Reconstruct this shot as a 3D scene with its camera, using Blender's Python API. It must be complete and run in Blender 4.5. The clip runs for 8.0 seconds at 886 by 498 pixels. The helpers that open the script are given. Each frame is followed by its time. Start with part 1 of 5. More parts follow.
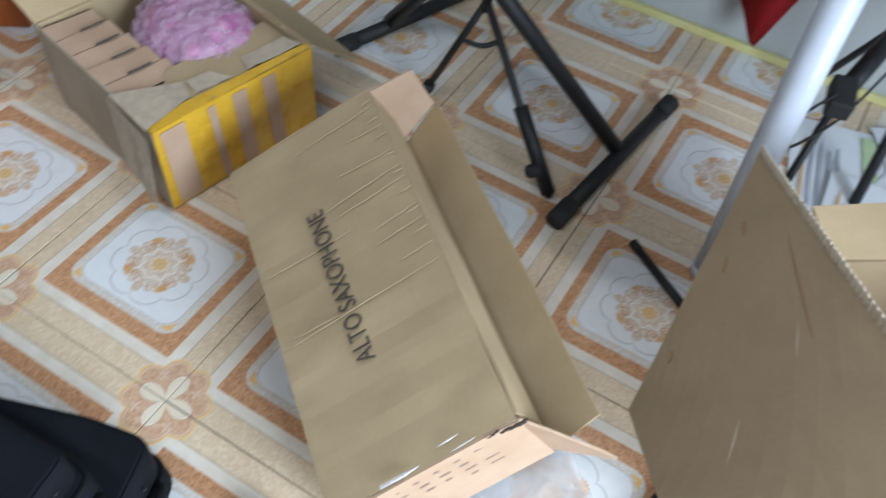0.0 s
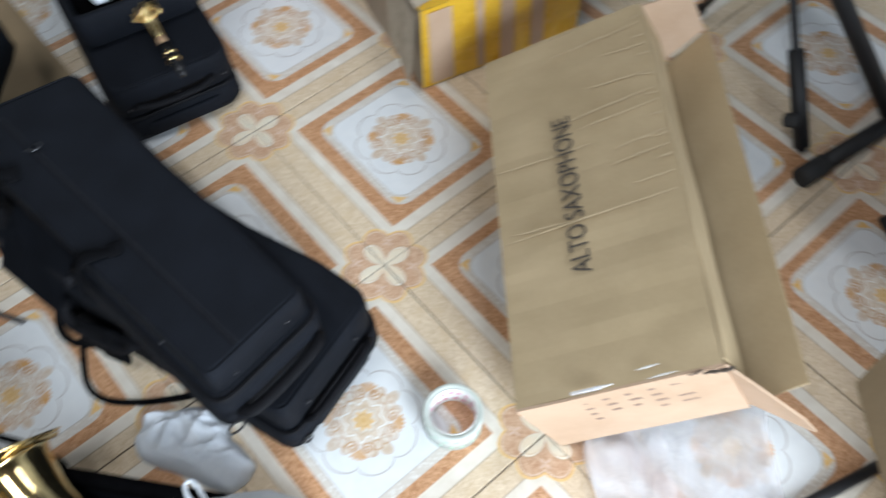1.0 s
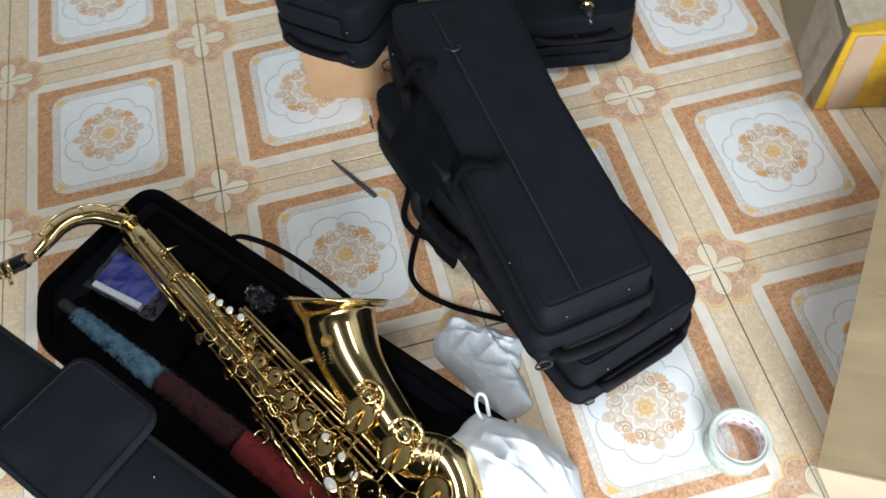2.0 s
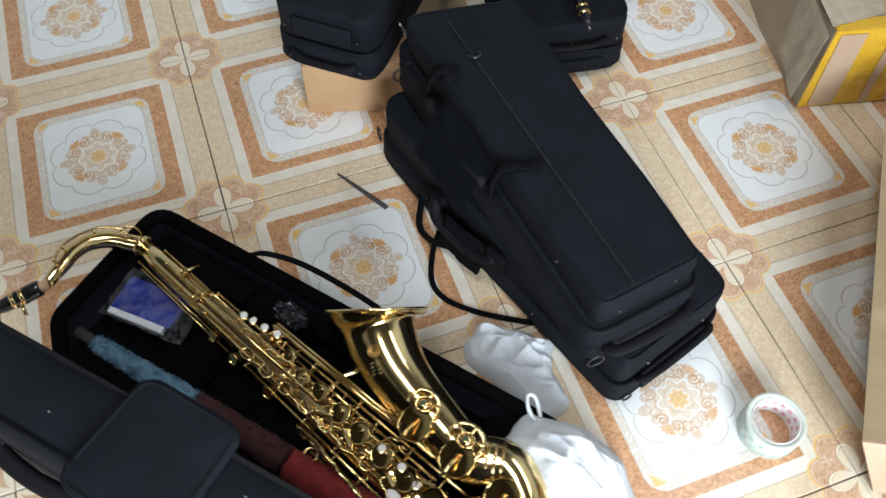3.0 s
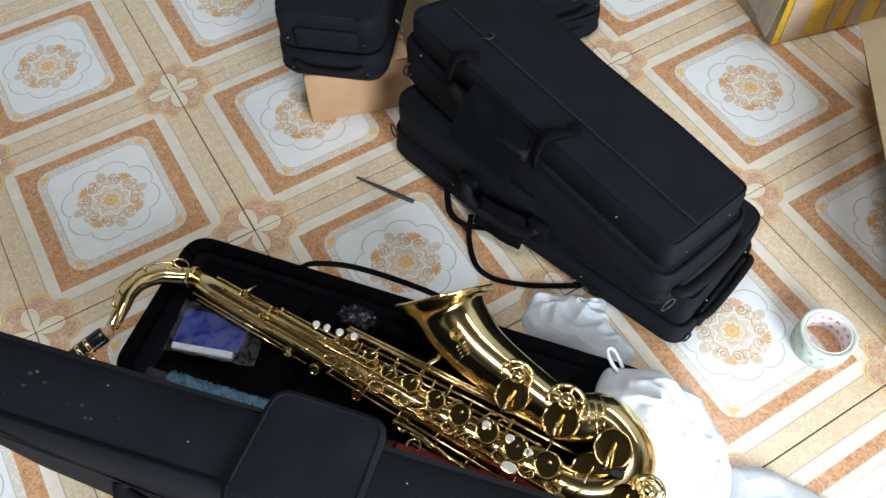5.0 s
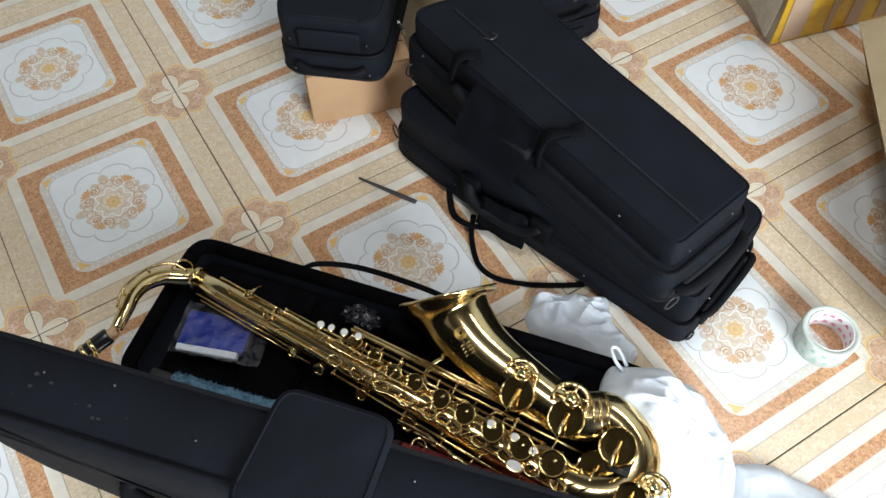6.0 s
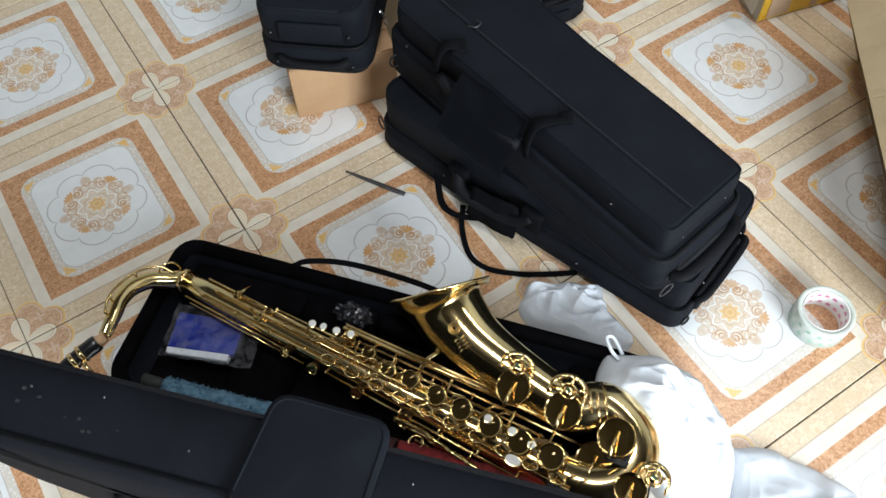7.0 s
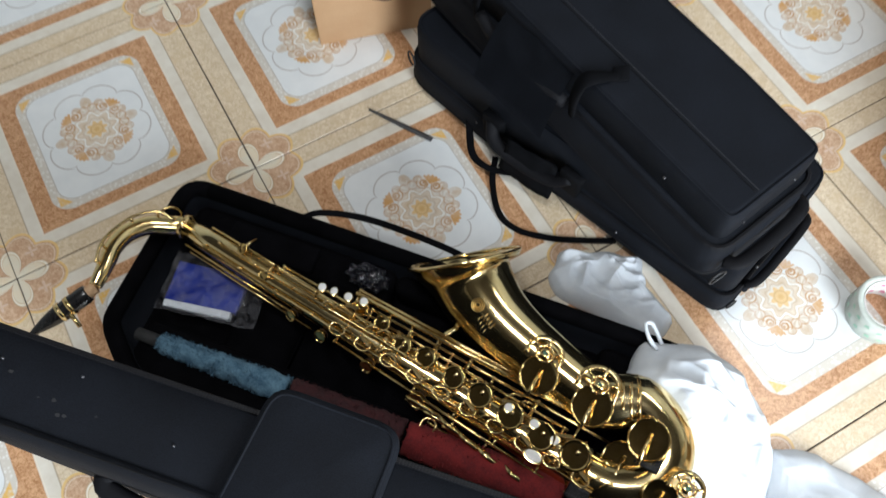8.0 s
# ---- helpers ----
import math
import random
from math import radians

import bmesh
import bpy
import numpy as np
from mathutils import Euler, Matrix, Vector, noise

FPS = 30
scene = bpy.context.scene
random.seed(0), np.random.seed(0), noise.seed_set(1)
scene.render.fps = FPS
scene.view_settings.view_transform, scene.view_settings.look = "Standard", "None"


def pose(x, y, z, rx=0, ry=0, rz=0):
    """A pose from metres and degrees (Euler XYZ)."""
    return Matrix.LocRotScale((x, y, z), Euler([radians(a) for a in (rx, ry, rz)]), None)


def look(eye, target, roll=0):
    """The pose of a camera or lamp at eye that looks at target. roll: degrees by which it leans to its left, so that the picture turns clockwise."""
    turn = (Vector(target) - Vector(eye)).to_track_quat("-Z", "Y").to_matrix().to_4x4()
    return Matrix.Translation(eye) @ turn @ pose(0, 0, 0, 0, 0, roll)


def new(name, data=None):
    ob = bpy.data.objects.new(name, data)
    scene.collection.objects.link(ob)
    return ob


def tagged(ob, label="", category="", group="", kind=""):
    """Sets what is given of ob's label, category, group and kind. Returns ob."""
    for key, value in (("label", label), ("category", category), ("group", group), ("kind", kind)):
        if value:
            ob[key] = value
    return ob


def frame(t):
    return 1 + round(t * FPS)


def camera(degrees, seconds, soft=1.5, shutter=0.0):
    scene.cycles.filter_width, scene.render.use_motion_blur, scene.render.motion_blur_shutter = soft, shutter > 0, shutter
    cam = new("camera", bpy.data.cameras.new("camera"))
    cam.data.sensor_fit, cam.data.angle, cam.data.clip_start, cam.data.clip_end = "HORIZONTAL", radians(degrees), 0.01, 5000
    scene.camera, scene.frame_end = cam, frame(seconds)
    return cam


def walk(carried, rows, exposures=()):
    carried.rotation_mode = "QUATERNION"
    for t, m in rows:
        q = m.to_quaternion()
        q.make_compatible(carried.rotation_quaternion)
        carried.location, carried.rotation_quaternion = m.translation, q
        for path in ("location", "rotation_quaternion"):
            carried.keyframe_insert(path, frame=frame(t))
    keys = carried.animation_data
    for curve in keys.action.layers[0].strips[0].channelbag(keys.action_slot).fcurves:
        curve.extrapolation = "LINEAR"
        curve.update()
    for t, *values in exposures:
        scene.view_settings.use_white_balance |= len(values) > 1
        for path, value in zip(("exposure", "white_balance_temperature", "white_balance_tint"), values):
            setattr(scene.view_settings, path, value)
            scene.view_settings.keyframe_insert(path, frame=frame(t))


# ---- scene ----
cam = camera(55.7, 8.0, 1.5, 0.5)
PATH = [
    (0, (0.451, -1.065, 1.245), (1.546, -0.492, -0.328), 4.9),
    (0.5, (0.44, -1.064, 1.243), (1.334, -0.352, -0.398), 1.0),
    (1, (0.401, -1.04, 1.249), (1.077, -0.227, -0.449), -1.0),
    (1.5, (0.28, -0.991, 1.258), (0.685, -0.056, -0.463), -2.2),
    (2, (0.251, -0.98, 1.261), (0.409, 0.033, -0.456), -6.1),
    (2.2, (0.245, -0.978, 1.261), (0.393, 0.045, -0.451), -5.2),
    (3.3, (-0.022, -0.918, 1.248), (0.42, 0.056, -0.441), 0.5),
    (3.5, (-0.073, -0.899, 1.249), (0.384, 0.035, -0.459), -0.6),
    (4, (-0.119, -0.896, 1.254), (0.365, 0.024, -0.455), -1.3),
    (4.5, (-0.125, -0.903, 1.256), (0.396, 0.022, -0.438), -1.2),
    (6, (-0.143, -0.902, 1.256), (0.406, 0.028, -0.428), -0.8),
    (6.5, (-0.136, -0.897, 1.256), (0.401, 0.013, -0.442), -1.7),
    (7, (-0.13, -0.882, 1.252), (0.417, 0.005, -0.455), -1.8),
    (7.5, (-0.112, -0.838, 1.213), (0.385, 0.046, -0.511), -0.7),
    (8, (-0.07, -0.766, 1.181), (0.336, -0.019, -0.629), -0.9),
]
walk(cam, [(t, look(eye, target, roll)) for t, eye, target, roll in PATH],
     ((0, -0.24, 5900, 10), (1.0, -0.14, 6150, 10), (1.5, -0.06, 6300, 10), (2.2, 0.0, 6500, 10), (3.3, 0.0, 6500, 10), (8.0, 0.0, 6500, 10)))

# ---- light ----
world = bpy.data.worlds.new("world")
scene.world = world
world.use_nodes = True
bg = world.node_tree.nodes["Background"]
sky = world.node_tree.nodes.new("ShaderNodeTexSky")
sky.sky_type, sky.sun_disc, sky.sun_elevation, sky.sun_rotation = "NISHITA", False, radians(40), radians(150)
world.node_tree.links.new(sky.outputs["Color"], bg.inputs["Color"])
bg.inputs["Strength"].default_value = 0.1


def area(name, m, sx, sy, watts, colour):
    lamp = bpy.data.lights.new(name, "AREA")
    lamp.shape, lamp.size, lamp.size_y, lamp.energy, lamp.color = "RECTANGLE", sx, sy, watts, colour
    ob = new(name, lamp)
    ob.matrix_world = m
    return ob


# daylight through the open doorway behind the camera, and two unseen lamps under the ceiling
doorway = area("doorway_daylight", look((0.12, -3.08, 1.20), (0.30, -0.45, 0.15)), 1.2, 1.7, 92, (0.84, 0.93, 1.0))
doorway.data.spread = radians(130)      # beam narrowed to dim the east side; no reveal is built
# overhead fill, added to lift the shade beside the cases
area("unseen_ceiling_light", look((-0.20, -0.50, 2.90), (-0.20, -0.50, 0)), 0.16, 1.2, 30, (0.97, 0.99, 1.0))
# placed where the gloss on the tiles points; the lamp itself is unseen
area("unseen_ceiling_light", look((1.70, -0.55, 2.75), (1.70, -0.55, 0)), 0.12, 1.2, 14, (0.97, 0.99, 1.0))

# ---- materials ----


class Ex:
    """A value in a node tree, with arithmetic."""
    tree = None

    def __init__(self, sock):
        self.s = sock

    def _m(self, op, *others):
        node = Ex.tree.nodes.new("ShaderNodeMath")
        node.operation = op
        for i, v in enumerate((self, *others)):
            if isinstance(v, Ex):
                Ex.tree.links.new(v.s, node.inputs[i])
            else:
                node.inputs[i].default_value = v
        return Ex(node.outputs[0])

    def __add__(self, o): return self._m("ADD", o)
    def __sub__(self, o): return self._m("SUBTRACT", o)
    def __mul__(self, o): return self._m("MULTIPLY", o)
    def __truediv__(self, o): return self._m("DIVIDE", o)
    def abs(self): return self._m("ABSOLUTE")
    def sin(self): return self._m("SINE")
    def cos(self): return self._m("COSINE")
    def max(self, o): return self._m("MAXIMUM", o)
    def min(self, o): return self._m("MINIMUM", o)
    def sqrt(self): return self._m("SQRT")
    def atan2(self, o): return self._m("ARCTAN2", o)

    def below(self, edge, width=0.012):
        """1 where the value lies under edge, with a soft border."""
        node = (self * (-1.0 / width) + ((edge.s and edge * (1.0 / width) + 0.5) if isinstance(edge, Ex) else edge / width + 0.5))
        node.s.node.use_clamp = True
        return node


def tree_of(name):
    m = bpy.data.materials.new(name)
    m.use_nodes = True
    t = m.node_tree
    return m, t, t.nodes["Principled BSDF"]


def coords(t, kind="Object", scale=(1, 1, 1)):
    c = t.nodes.new("ShaderNodeTexCoord")
    mp = t.nodes.new("ShaderNodeMapping")
    mp.inputs["Scale"].default_value = scale
    t.links.new(c.outputs[kind], mp.inputs["Vector"])
    return mp.outputs["Vector"]


def noise_of(t, vec, scale, detail=4, rough=0.55, dist=0.0):
    n = t.nodes.new("ShaderNodeTexNoise")
    n.inputs["Scale"].default_value, n.inputs["Detail"].default_value = scale, detail
    n.inputs["Roughness"].default_value, n.inputs["Distortion"].default_value = rough, dist
    t.links.new(vec, n.inputs["Vector"])
    return n.outputs["Fac"]


def mix(t, fac, a, b):
    n = t.nodes.new("ShaderNodeMix")
    n.data_type = "RGBA"
    for sock, v in ((n.inputs[0], fac), (n.inputs[6], a), (n.inputs[7], b)):
        if isinstance(v, Ex):
            v = v.s
        if isinstance(v, (int, float)):
            sock.default_value = v
        elif isinstance(v, tuple):
            sock.default_value = (*v, 1)
        else:
            t.links.new(v, sock)
    return n.outputs[2]


def ramp(t, fac, lo, hi):
    n = t.nodes.new("ShaderNodeMapRange")
    n.inputs["From Min"].default_value, n.inputs["From Max"].default_value = lo, hi
    t.links.new(fac.s if isinstance(fac, Ex) else fac, n.inputs["Value"])
    return n.outputs["Result"]


def bump(t, p, height, strength, dist=0.002):
    b = t.nodes.new("ShaderNodeBump")
    b.inputs["Strength"].default_value, b.inputs["Distance"].default_value = strength, dist
    t.links.new(height, b.inputs["Height"])
    t.links.new(b.outputs["Normal"], p.inputs["Normal"])


def surface(name, a, b, rough=0.6, metal=0.0, scale=30.0, fine=400.0, relief=0.15, dist=0.0015, stretch=(1, 1, 1), patch=0.35, rough_var=0.1, **extra):
    """Two tones mixed by a coarse and a fine noise, with fine relief."""
    m, t, p = tree_of(name)
    v = coords(t, "Object", stretch)
    n1, n2 = noise_of(t, v, scale), noise_of(t, v, fine, 2)
    s = Ex
    s.tree = t
    f = Ex(n1) * (1 - patch) + Ex(n2) * patch
    t.links.new(mix(t, ramp(t, f, 0.36, 0.64), a, b), p.inputs["Base Color"])
    t.links.new((Ex(n1) * (2 * rough_var) + (rough - rough_var)).s, p.inputs["Roughness"])
    p.inputs["Metallic"].default_value = metal
    bump(t, p, f.s, relief, dist)
    for k, val in extra.items():
        p.inputs[k.replace("_", " ")].default_value = val
    return m


def tile_material():
    m, t, p = tree_of("patterned_ceramic_tile")
    Ex.tree = t
    c = t.nodes.new("ShaderNodeTexCoord")
    sep = t.nodes.new("ShaderNodeSeparateXYZ")
    t.links.new(c.outputs["Object"], sep.inputs[0])
    info = t.nodes.new("ShaderNodeObjectInfo")
    off = t.nodes.new("ShaderNodeVectorMath")
    off.operation = "ADD"
    t.links.new(c.outputs["Object"], off.inputs[0])
    sc = t.nodes.new("ShaderNodeVectorMath")
    sc.operation = "SCALE"
    sc.inputs[0].default_value = (1, 1, 1)
    t.links.new(info.outputs["Random"], sc.inputs["Scale"])
    t.links.new(sc.outputs[0], off.inputs[1])
    vec = off.outputs[0]
    speck = Ex(noise_of(t, vec, 260, 3, 0.6)) * 0.35 + Ex(noise_of(t, vec, 120, 3, 0.7, 1.2)) * 0.65
    mott = Ex(noise_of(t, vec, 34, 4, 0.6))
    warp = Ex(noise_of(t, vec, 60, 2)) * 0.016 - 0.008
    x, y = Ex(sep.outputs["X"]) / 0.2, Ex(sep.outputs["Y"]) / 0.2
    X, Y = x.abs(), y.abs()

    # the printed field is a little longer one way
    mm = (X * 1.06).max(Y)

    def rbox(ax, ay, r):
        qx, qy = (X - (ax - r)).max(0.0), (Y - (ay - r)).max(0.0)
        return (qx * qx + qy * qy).sqrt() - r

    # cream border with pale bands and terracotta frame
    col = mix(t, ramp(t, speck, 0.42, 0.62), (0.63, 0.49, 0.33), (0.80, 0.67, 0.50))
    col = mix(t, ramp(t, mott, 0.5, 0.75) , col, (0.66, 0.51, 0.33))
    pale = mix(t, ramp(t, mott, 0.3, 0.7), (0.70, 0.63, 0.53), (0.80, 0.75, 0.66))
    col = mix(t, mm.below(0.848, 0.01), col, pale)
    col = mix(t, ((mm - 0.848).abs().below(0.006, 0.006)) * 0.55, col, (0.33, 0.24, 0.16))
    terra = mix(t, ramp(t, speck, 0.40, 0.60), (0.42, 0.205, 0.095), (0.68, 0.40, 0.225))
    col = mix(t, (mm + warp * 0.5).below(0.735, 0.01), col, terra)
    col = mix(t, ((mm - 0.742).abs().below(0.006, 0.006)) * 0.45, col, (0.86, 0.76, 0.62))
    dB, dW = rbox(0.548, 0.628, 0.16), rbox(0.478, 0.550, 0.15)
    vor = t.nodes.new("ShaderNodeTexVoronoi")
    vor.inputs["Scale"].default_value = 170
    t.links.new(vec, vor.inputs["Vector"])
    bead = mix(t, ramp(t, vor.outputs["Distance"], 0.15, 0.5), (0.80, 0.78, 0.74), (0.66, 0.61, 0.54))
    col = mix(t, (dB + warp * 0.3).below(0.0, 0.01), col, bead)
    # yellow fans in the corners of the white field
    fan = (X - 0.500).max(Y - 0.570).below(0.0, 0.012) * ((X + Y) * -1.0 + 0.965).below(0.0, 0.012)
    white = mix(t, ramp(t, mott, 0.35, 0.8), (0.80, 0.815, 0.815), (0.735, 0.755, 0.765))
    col = mix(t, dW.below(0.0, 0.01), col, white)
    col = mix(t, fan * (ramp_ex(t, speck, 0.35, 0.55) * 0.5 + 0.45), col, (0.80, 0.48, 0.12))
    col = mix(t, (dW.abs().below(0.004, 0.007)) * 0.65, col, (0.42, 0.36, 0.31))
    # scalloped line round the medallion
    r = (x * x + y * y).sqrt()
    th = y.atan2(x)
    c8 = (th * 8.0).cos()
    lobe = ((th * 4.0).sin().abs() + 0.0005).sqrt()
    scal = r - (lobe * 0.078 + 0.368)
    col = mix(t, scal.abs().below(0.0055, 0.007) * 0.75, col, (0.40, 0.355, 0.33))
    # the medallion: pale leaves, scrolls, star and flower
    u1, v1 = ((x + y) * 0.7071).abs(), ((x - y) * 0.7071).abs()
    a, b = u1.max(v1), u1.min(v1)
    a2, b2 = X.max(Y), X.min(Y)

    def dist(px, py):
        return ((a - px) * (a - px) + (b - py) * (b - py)).sqrt()

    grain = ramp_ex(t, mott + (speck - 0.5) * 0.6, 0.35, 0.6)
    lx = a2 - 0.20
    lr, lt = (lx * lx + b2 * b2).sqrt(), b2.atan2(lx)
    edge = lr - ((lt * 2.6).cos().abs() * 0.075 + 0.075 + warp * 2.5)
    rib = ((lt * 8.0 + lr * 26.0).sin() * 0.5 + 0.5)
    leafcol = mix(t, rib.s, (0.60, 0.44, 0.28), (0.80, 0.72, 0.62))
    col = mix(t, edge.below(0.0, 0.012) * (grain * 0.35 + 0.45), col, leafcol)
    col = mix(t, edge.abs().below(0.004, 0.008) * 0.5, col, (0.58, 0.43, 0.29))
    col = mix(t, ((a2 - 0.30).abs() * 0.5 + b2).below(0.018, 0.01) * 0.5, col, (0.56, 0.38, 0.22))
    star = (r - (c8 * 0.02 + 0.185)).below(0.0, 0.012)
    col = mix(t, star * 0.45, col, (0.74, 0.58, 0.40))
    col = mix(t, dist(0.225, 0.062).below(0.052, 0.01) * 0.8, col, (0.80, 0.74, 0.66))
    scroll = (dist(0.225, 0.062) - 0.046).abs().below(0.006, 0.006) * (a - 0.19).max(0.0).below(0.05, 0.02)
    scroll = scroll.max((dist(0.230, 0.055) - 0.025).abs().below(0.008, 0.006))
    scroll = scroll.max(dist(0.236, 0.050).below(0.013, 0.007))
    scroll = scroll.max((dist(0.185, 0.135) - 0.038).abs().below(0.006, 0.007) * 0.7)
    scroll = scroll.max((dist(0.250, 0.110) - 0.030).abs().below(0.005, 0.006) * 0.6)
    col = mix(t, scroll * (grain * 0.4 + 0.55), col, (0.52, 0.275, 0.11))
    wing = ((b * 0.80 - (a - 0.232)).max(a - 0.305 - (b * 95.0).cos().abs() * 0.018 + b * b * 5.0 + warp)).below(0.0, 0.008)
    col = mix(t, wing * (grain * 0.3 + 0.65), col, (0.64, 0.34, 0.11))
    ring = (r - (c8 * 0.024 + 0.158)).abs()
    col = mix(t, ring.below(0.017, 0.006) * 0.6, col, (0.56, 0.40, 0.26))
    col = mix(t, ring.below(0.011, 0.006) * 0.95, col, (0.86, 0.84, 0.80))
    col = mix(t, (r - 0.105 - c8 * 0.012).abs().below(0.006, 0.008) * 0.4, col, (0.50, 0.34, 0.2))
    core = (r - (c8 * 0.014 + 0.076)).below(0.0, 0.010)
    col = mix(t, core * 0.85, col, (0.78, 0.52, 0.22))
    col = mix(t, ((r - 0.05).abs().below(0.005, 0.006)).max(c8.abs().below(0.18, 0.15) * r.below(0.05, 0.01)) * 0.5, col, (0.55, 0.32, 0.12))
    col = mix(t, r.below(0.022, 0.012) * 0.5, col, (0.66, 0.38, 0.12))
    # quarter flowers in the corners
    fx, fy = X * -1.0 + 1.0, Y * -1.0 + 1.0
    fr, ft = (fx * fx + fy * fy).sqrt(), fy.atan2(fx)
    outer = fr - ((ft * 4.0).sin().abs() * 0.07 + 0.315)
    brown = mix(t, ramp(t, speck, 0.38, 0.62), (0.50, 0.29, 0.17), (0.70, 0.49, 0.34))
    col = mix(t, outer.below(0.0, 0.012), col, brown)
    col = mix(t, (outer + 0.004).abs().below(0.010, 0.008) * 0.85, col, (0.80, 0.55, 0.22))
    col = mix(t, (outer + 0.030).abs().below(0.005, 0.006) * 0.55, col, (0.84, 0.72, 0.58))
    spot = ((fx - 0.17) * (fx - 0.17) + (fy - 0.17) * (fy - 0.17)).sqrt()
    sa = (fy - 0.17).atan2(fx - 0.17)
    col = mix(t, (spot - (sa * 4.0).cos() * 0.022).below(0.030, 0.02) * 0.45, col, (0.80, 0.66, 0.56))
    petal = fr - ((ft * 2.0).cos().abs() * 0.215 + 0.045)
    col = mix(t, petal.below(0.0, 0.012), col, mix(t, ramp(t, mott, 0.3, 0.7), (0.80, 0.66, 0.48), (0.74, 0.70, 0.58)))
    col = mix(t, petal.abs().below(0.008, 0.008) * 0.75, col, (0.50, 0.33, 0.2))
    col = mix(t, (petal + 0.018).abs().below(0.007, 0.006) * 0.8, col, (0.86, 0.80, 0.70))
    col = mix(t, (petal + 0.032).abs().below(0.005, 0.006) * 0.6, col, (0.60, 0.42, 0.24))
    # worn, dirty edge beside the joint
    dirt = (X.max(Y) - 0.985).max(0.0) * 30.0
    dirt.s.node.use_clamp = True
    col = mix(t, dirt * ramp_ex(t, mott, 0.35, 0.65) * 0.6, col, (0.30, 0.24, 0.18))
    t.links.new(col, p.inputs["Base Color"])
    t.links.new((mott * 0.16 + 0.16).s, p.inputs["Roughness"])
    p.inputs["IOR"].default_value = 1.5
    big = noise_of(t, vec, 9, 3)
    bump(t, p, (Ex(big) * 1.0 + speck * 0.10).s, 0.22, 0.003)
    return m


def ramp_ex(t, fac, lo, hi):
    return Ex(ramp(t, fac, lo, hi))


TILE = tile_material()
GROUT = surface("dark_grout", (0.07, 0.055, 0.045), (0.15, 0.12, 0.10), 0.9)
PAINT = surface("wall_paint", (0.44, 0.47, 0.47), (0.52, 0.54, 0.54), 0.6, scale=3, fine=120)
CEIL = surface("dark_unseen_ceiling", (0.030, 0.027, 0.024), (0.046, 0.041, 0.036), 0.8, scale=2, fine=90)
YELLOW = surface("yellow_trim_paint", (0.62, 0.58, 0.22), (0.72, 0.68, 0.34), 0.5)
CARD = surface("brown_cardboard", (0.425, 0.318, 0.180), (0.50, 0.38, 0.225), 0.78, scale=7, fine=170, stretch=(1, 1, 1), relief=0.10, patch=0.2)
CARD_IN = surface("pinkish_cardboard", (0.47, 0.32, 0.21), (0.56, 0.395, 0.275), 0.75, scale=9, fine=260, relief=0.1, patch=0.2)
CARD_DARK = surface("dull_kraft_cardboard", (0.29, 0.208, 0.118), (0.36, 0.262, 0.152), 0.8, scale=6, fine=200, relief=0.1, patch=0.2)
FLUTE = surface("torn_corrugated_board", (0.42, 0.35, 0.26), (0.56, 0.48, 0.37), 0.9, scale=60, fine=500, relief=0.4)
YTAPE = surface("yellow_packing_tape", (0.62, 0.34, 0.02), (0.78, 0.48, 0.04), 0.28, scale=14, fine=90, relief=0.3, dist=0.003)
CLEAR_TAPE = surface("clear_packing_tape", (0.37, 0.28, 0.18), (0.43, 0.33, 0.215), 0.10, scale=30)
INK = surface("faded_black_ink", (0.035, 0.03, 0.028), (0.10, 0.08, 0.06), 0.8, scale=200)
STAMP = surface("stamp_ink", (0.18, 0.12, 0.10), (0.36, 0.25, 0.18), 0.8, scale=300)
NYLON = surface("black_nylon_fabric", (0.0026, 0.0034, 0.0056), (0.0088, 0.0108, 0.0160), 0.8, scale=14, fine=850, relief=0.6, dist=0.0010, patch=0.62, Specular_IOR_Level=0.16)
PIPING = surface("black_piping", (0.0035, 0.0036, 0.0048), (0.0070, 0.0072, 0.0092), 0.7, scale=90, Specular_IOR_Level=0.15)
STRAPWEB = surface("black_webbing", (0.0022, 0.0024, 0.0032), (0.0048, 0.005, 0.0062), 0.9, scale=40, fine=1400, relief=0.5, dist=0.0006, Specular_IOR_Level=0.08)
THREAD = surface("grey_stitching", (0.02, 0.02, 0.024), (0.035, 0.035, 0.04), 0.8, scale=300)
PLUSH = surface("black_plush_lining", (0.0016, 0.0016, 0.002), (0.004, 0.004, 0.005), 0.98, scale=30, fine=900, relief=0.6, Specular_IOR_Level=0.03)
BRASS = surface("lacquered_brass", (0.80, 0.60, 0.27), (0.90, 0.73, 0.40), 0.145, 1.0, scale=12, fine=300, relief=0.02, rough_var=0.04)
BRASS_KEY = surface("brass_keywork", (0.70, 0.48, 0.19), (0.88, 0.69, 0.36), 0.18, 1.0, scale=60, fine=500, relief=0.05, rough_var=0.05)
BRASS_DISC = surface("polished_key_cups", (0.62, 0.42, 0.15), (0.76, 0.55, 0.24), 0.09, 1.0, scale=25, fine=120, relief=0.0, rough_var=0.03)
ENGRAVE = surface("engraved_brass", (0.55, 0.36, 0.12), (0.80, 0.58, 0.24), 0.4, 1.0, scale=300, relief=0.5)
PAD = surface("dark_key_pad", (0.05, 0.03, 0.02), (0.10, 0.06, 0.03), 0.35, 0.6, scale=60)
PEARL = surface("white_pearl", (0.78, 0.78, 0.76), (0.86, 0.86, 0.84), 0.2, scale=90)
EBONITE = surface("black_ebonite", (0.010, 0.010, 0.011), (0.018, 0.018, 0.019), 0.22, scale=50)
CORK = surface("cork", (0.50, 0.31, 0.17), (0.62, 0.41, 0.25), 0.85, scale=200)
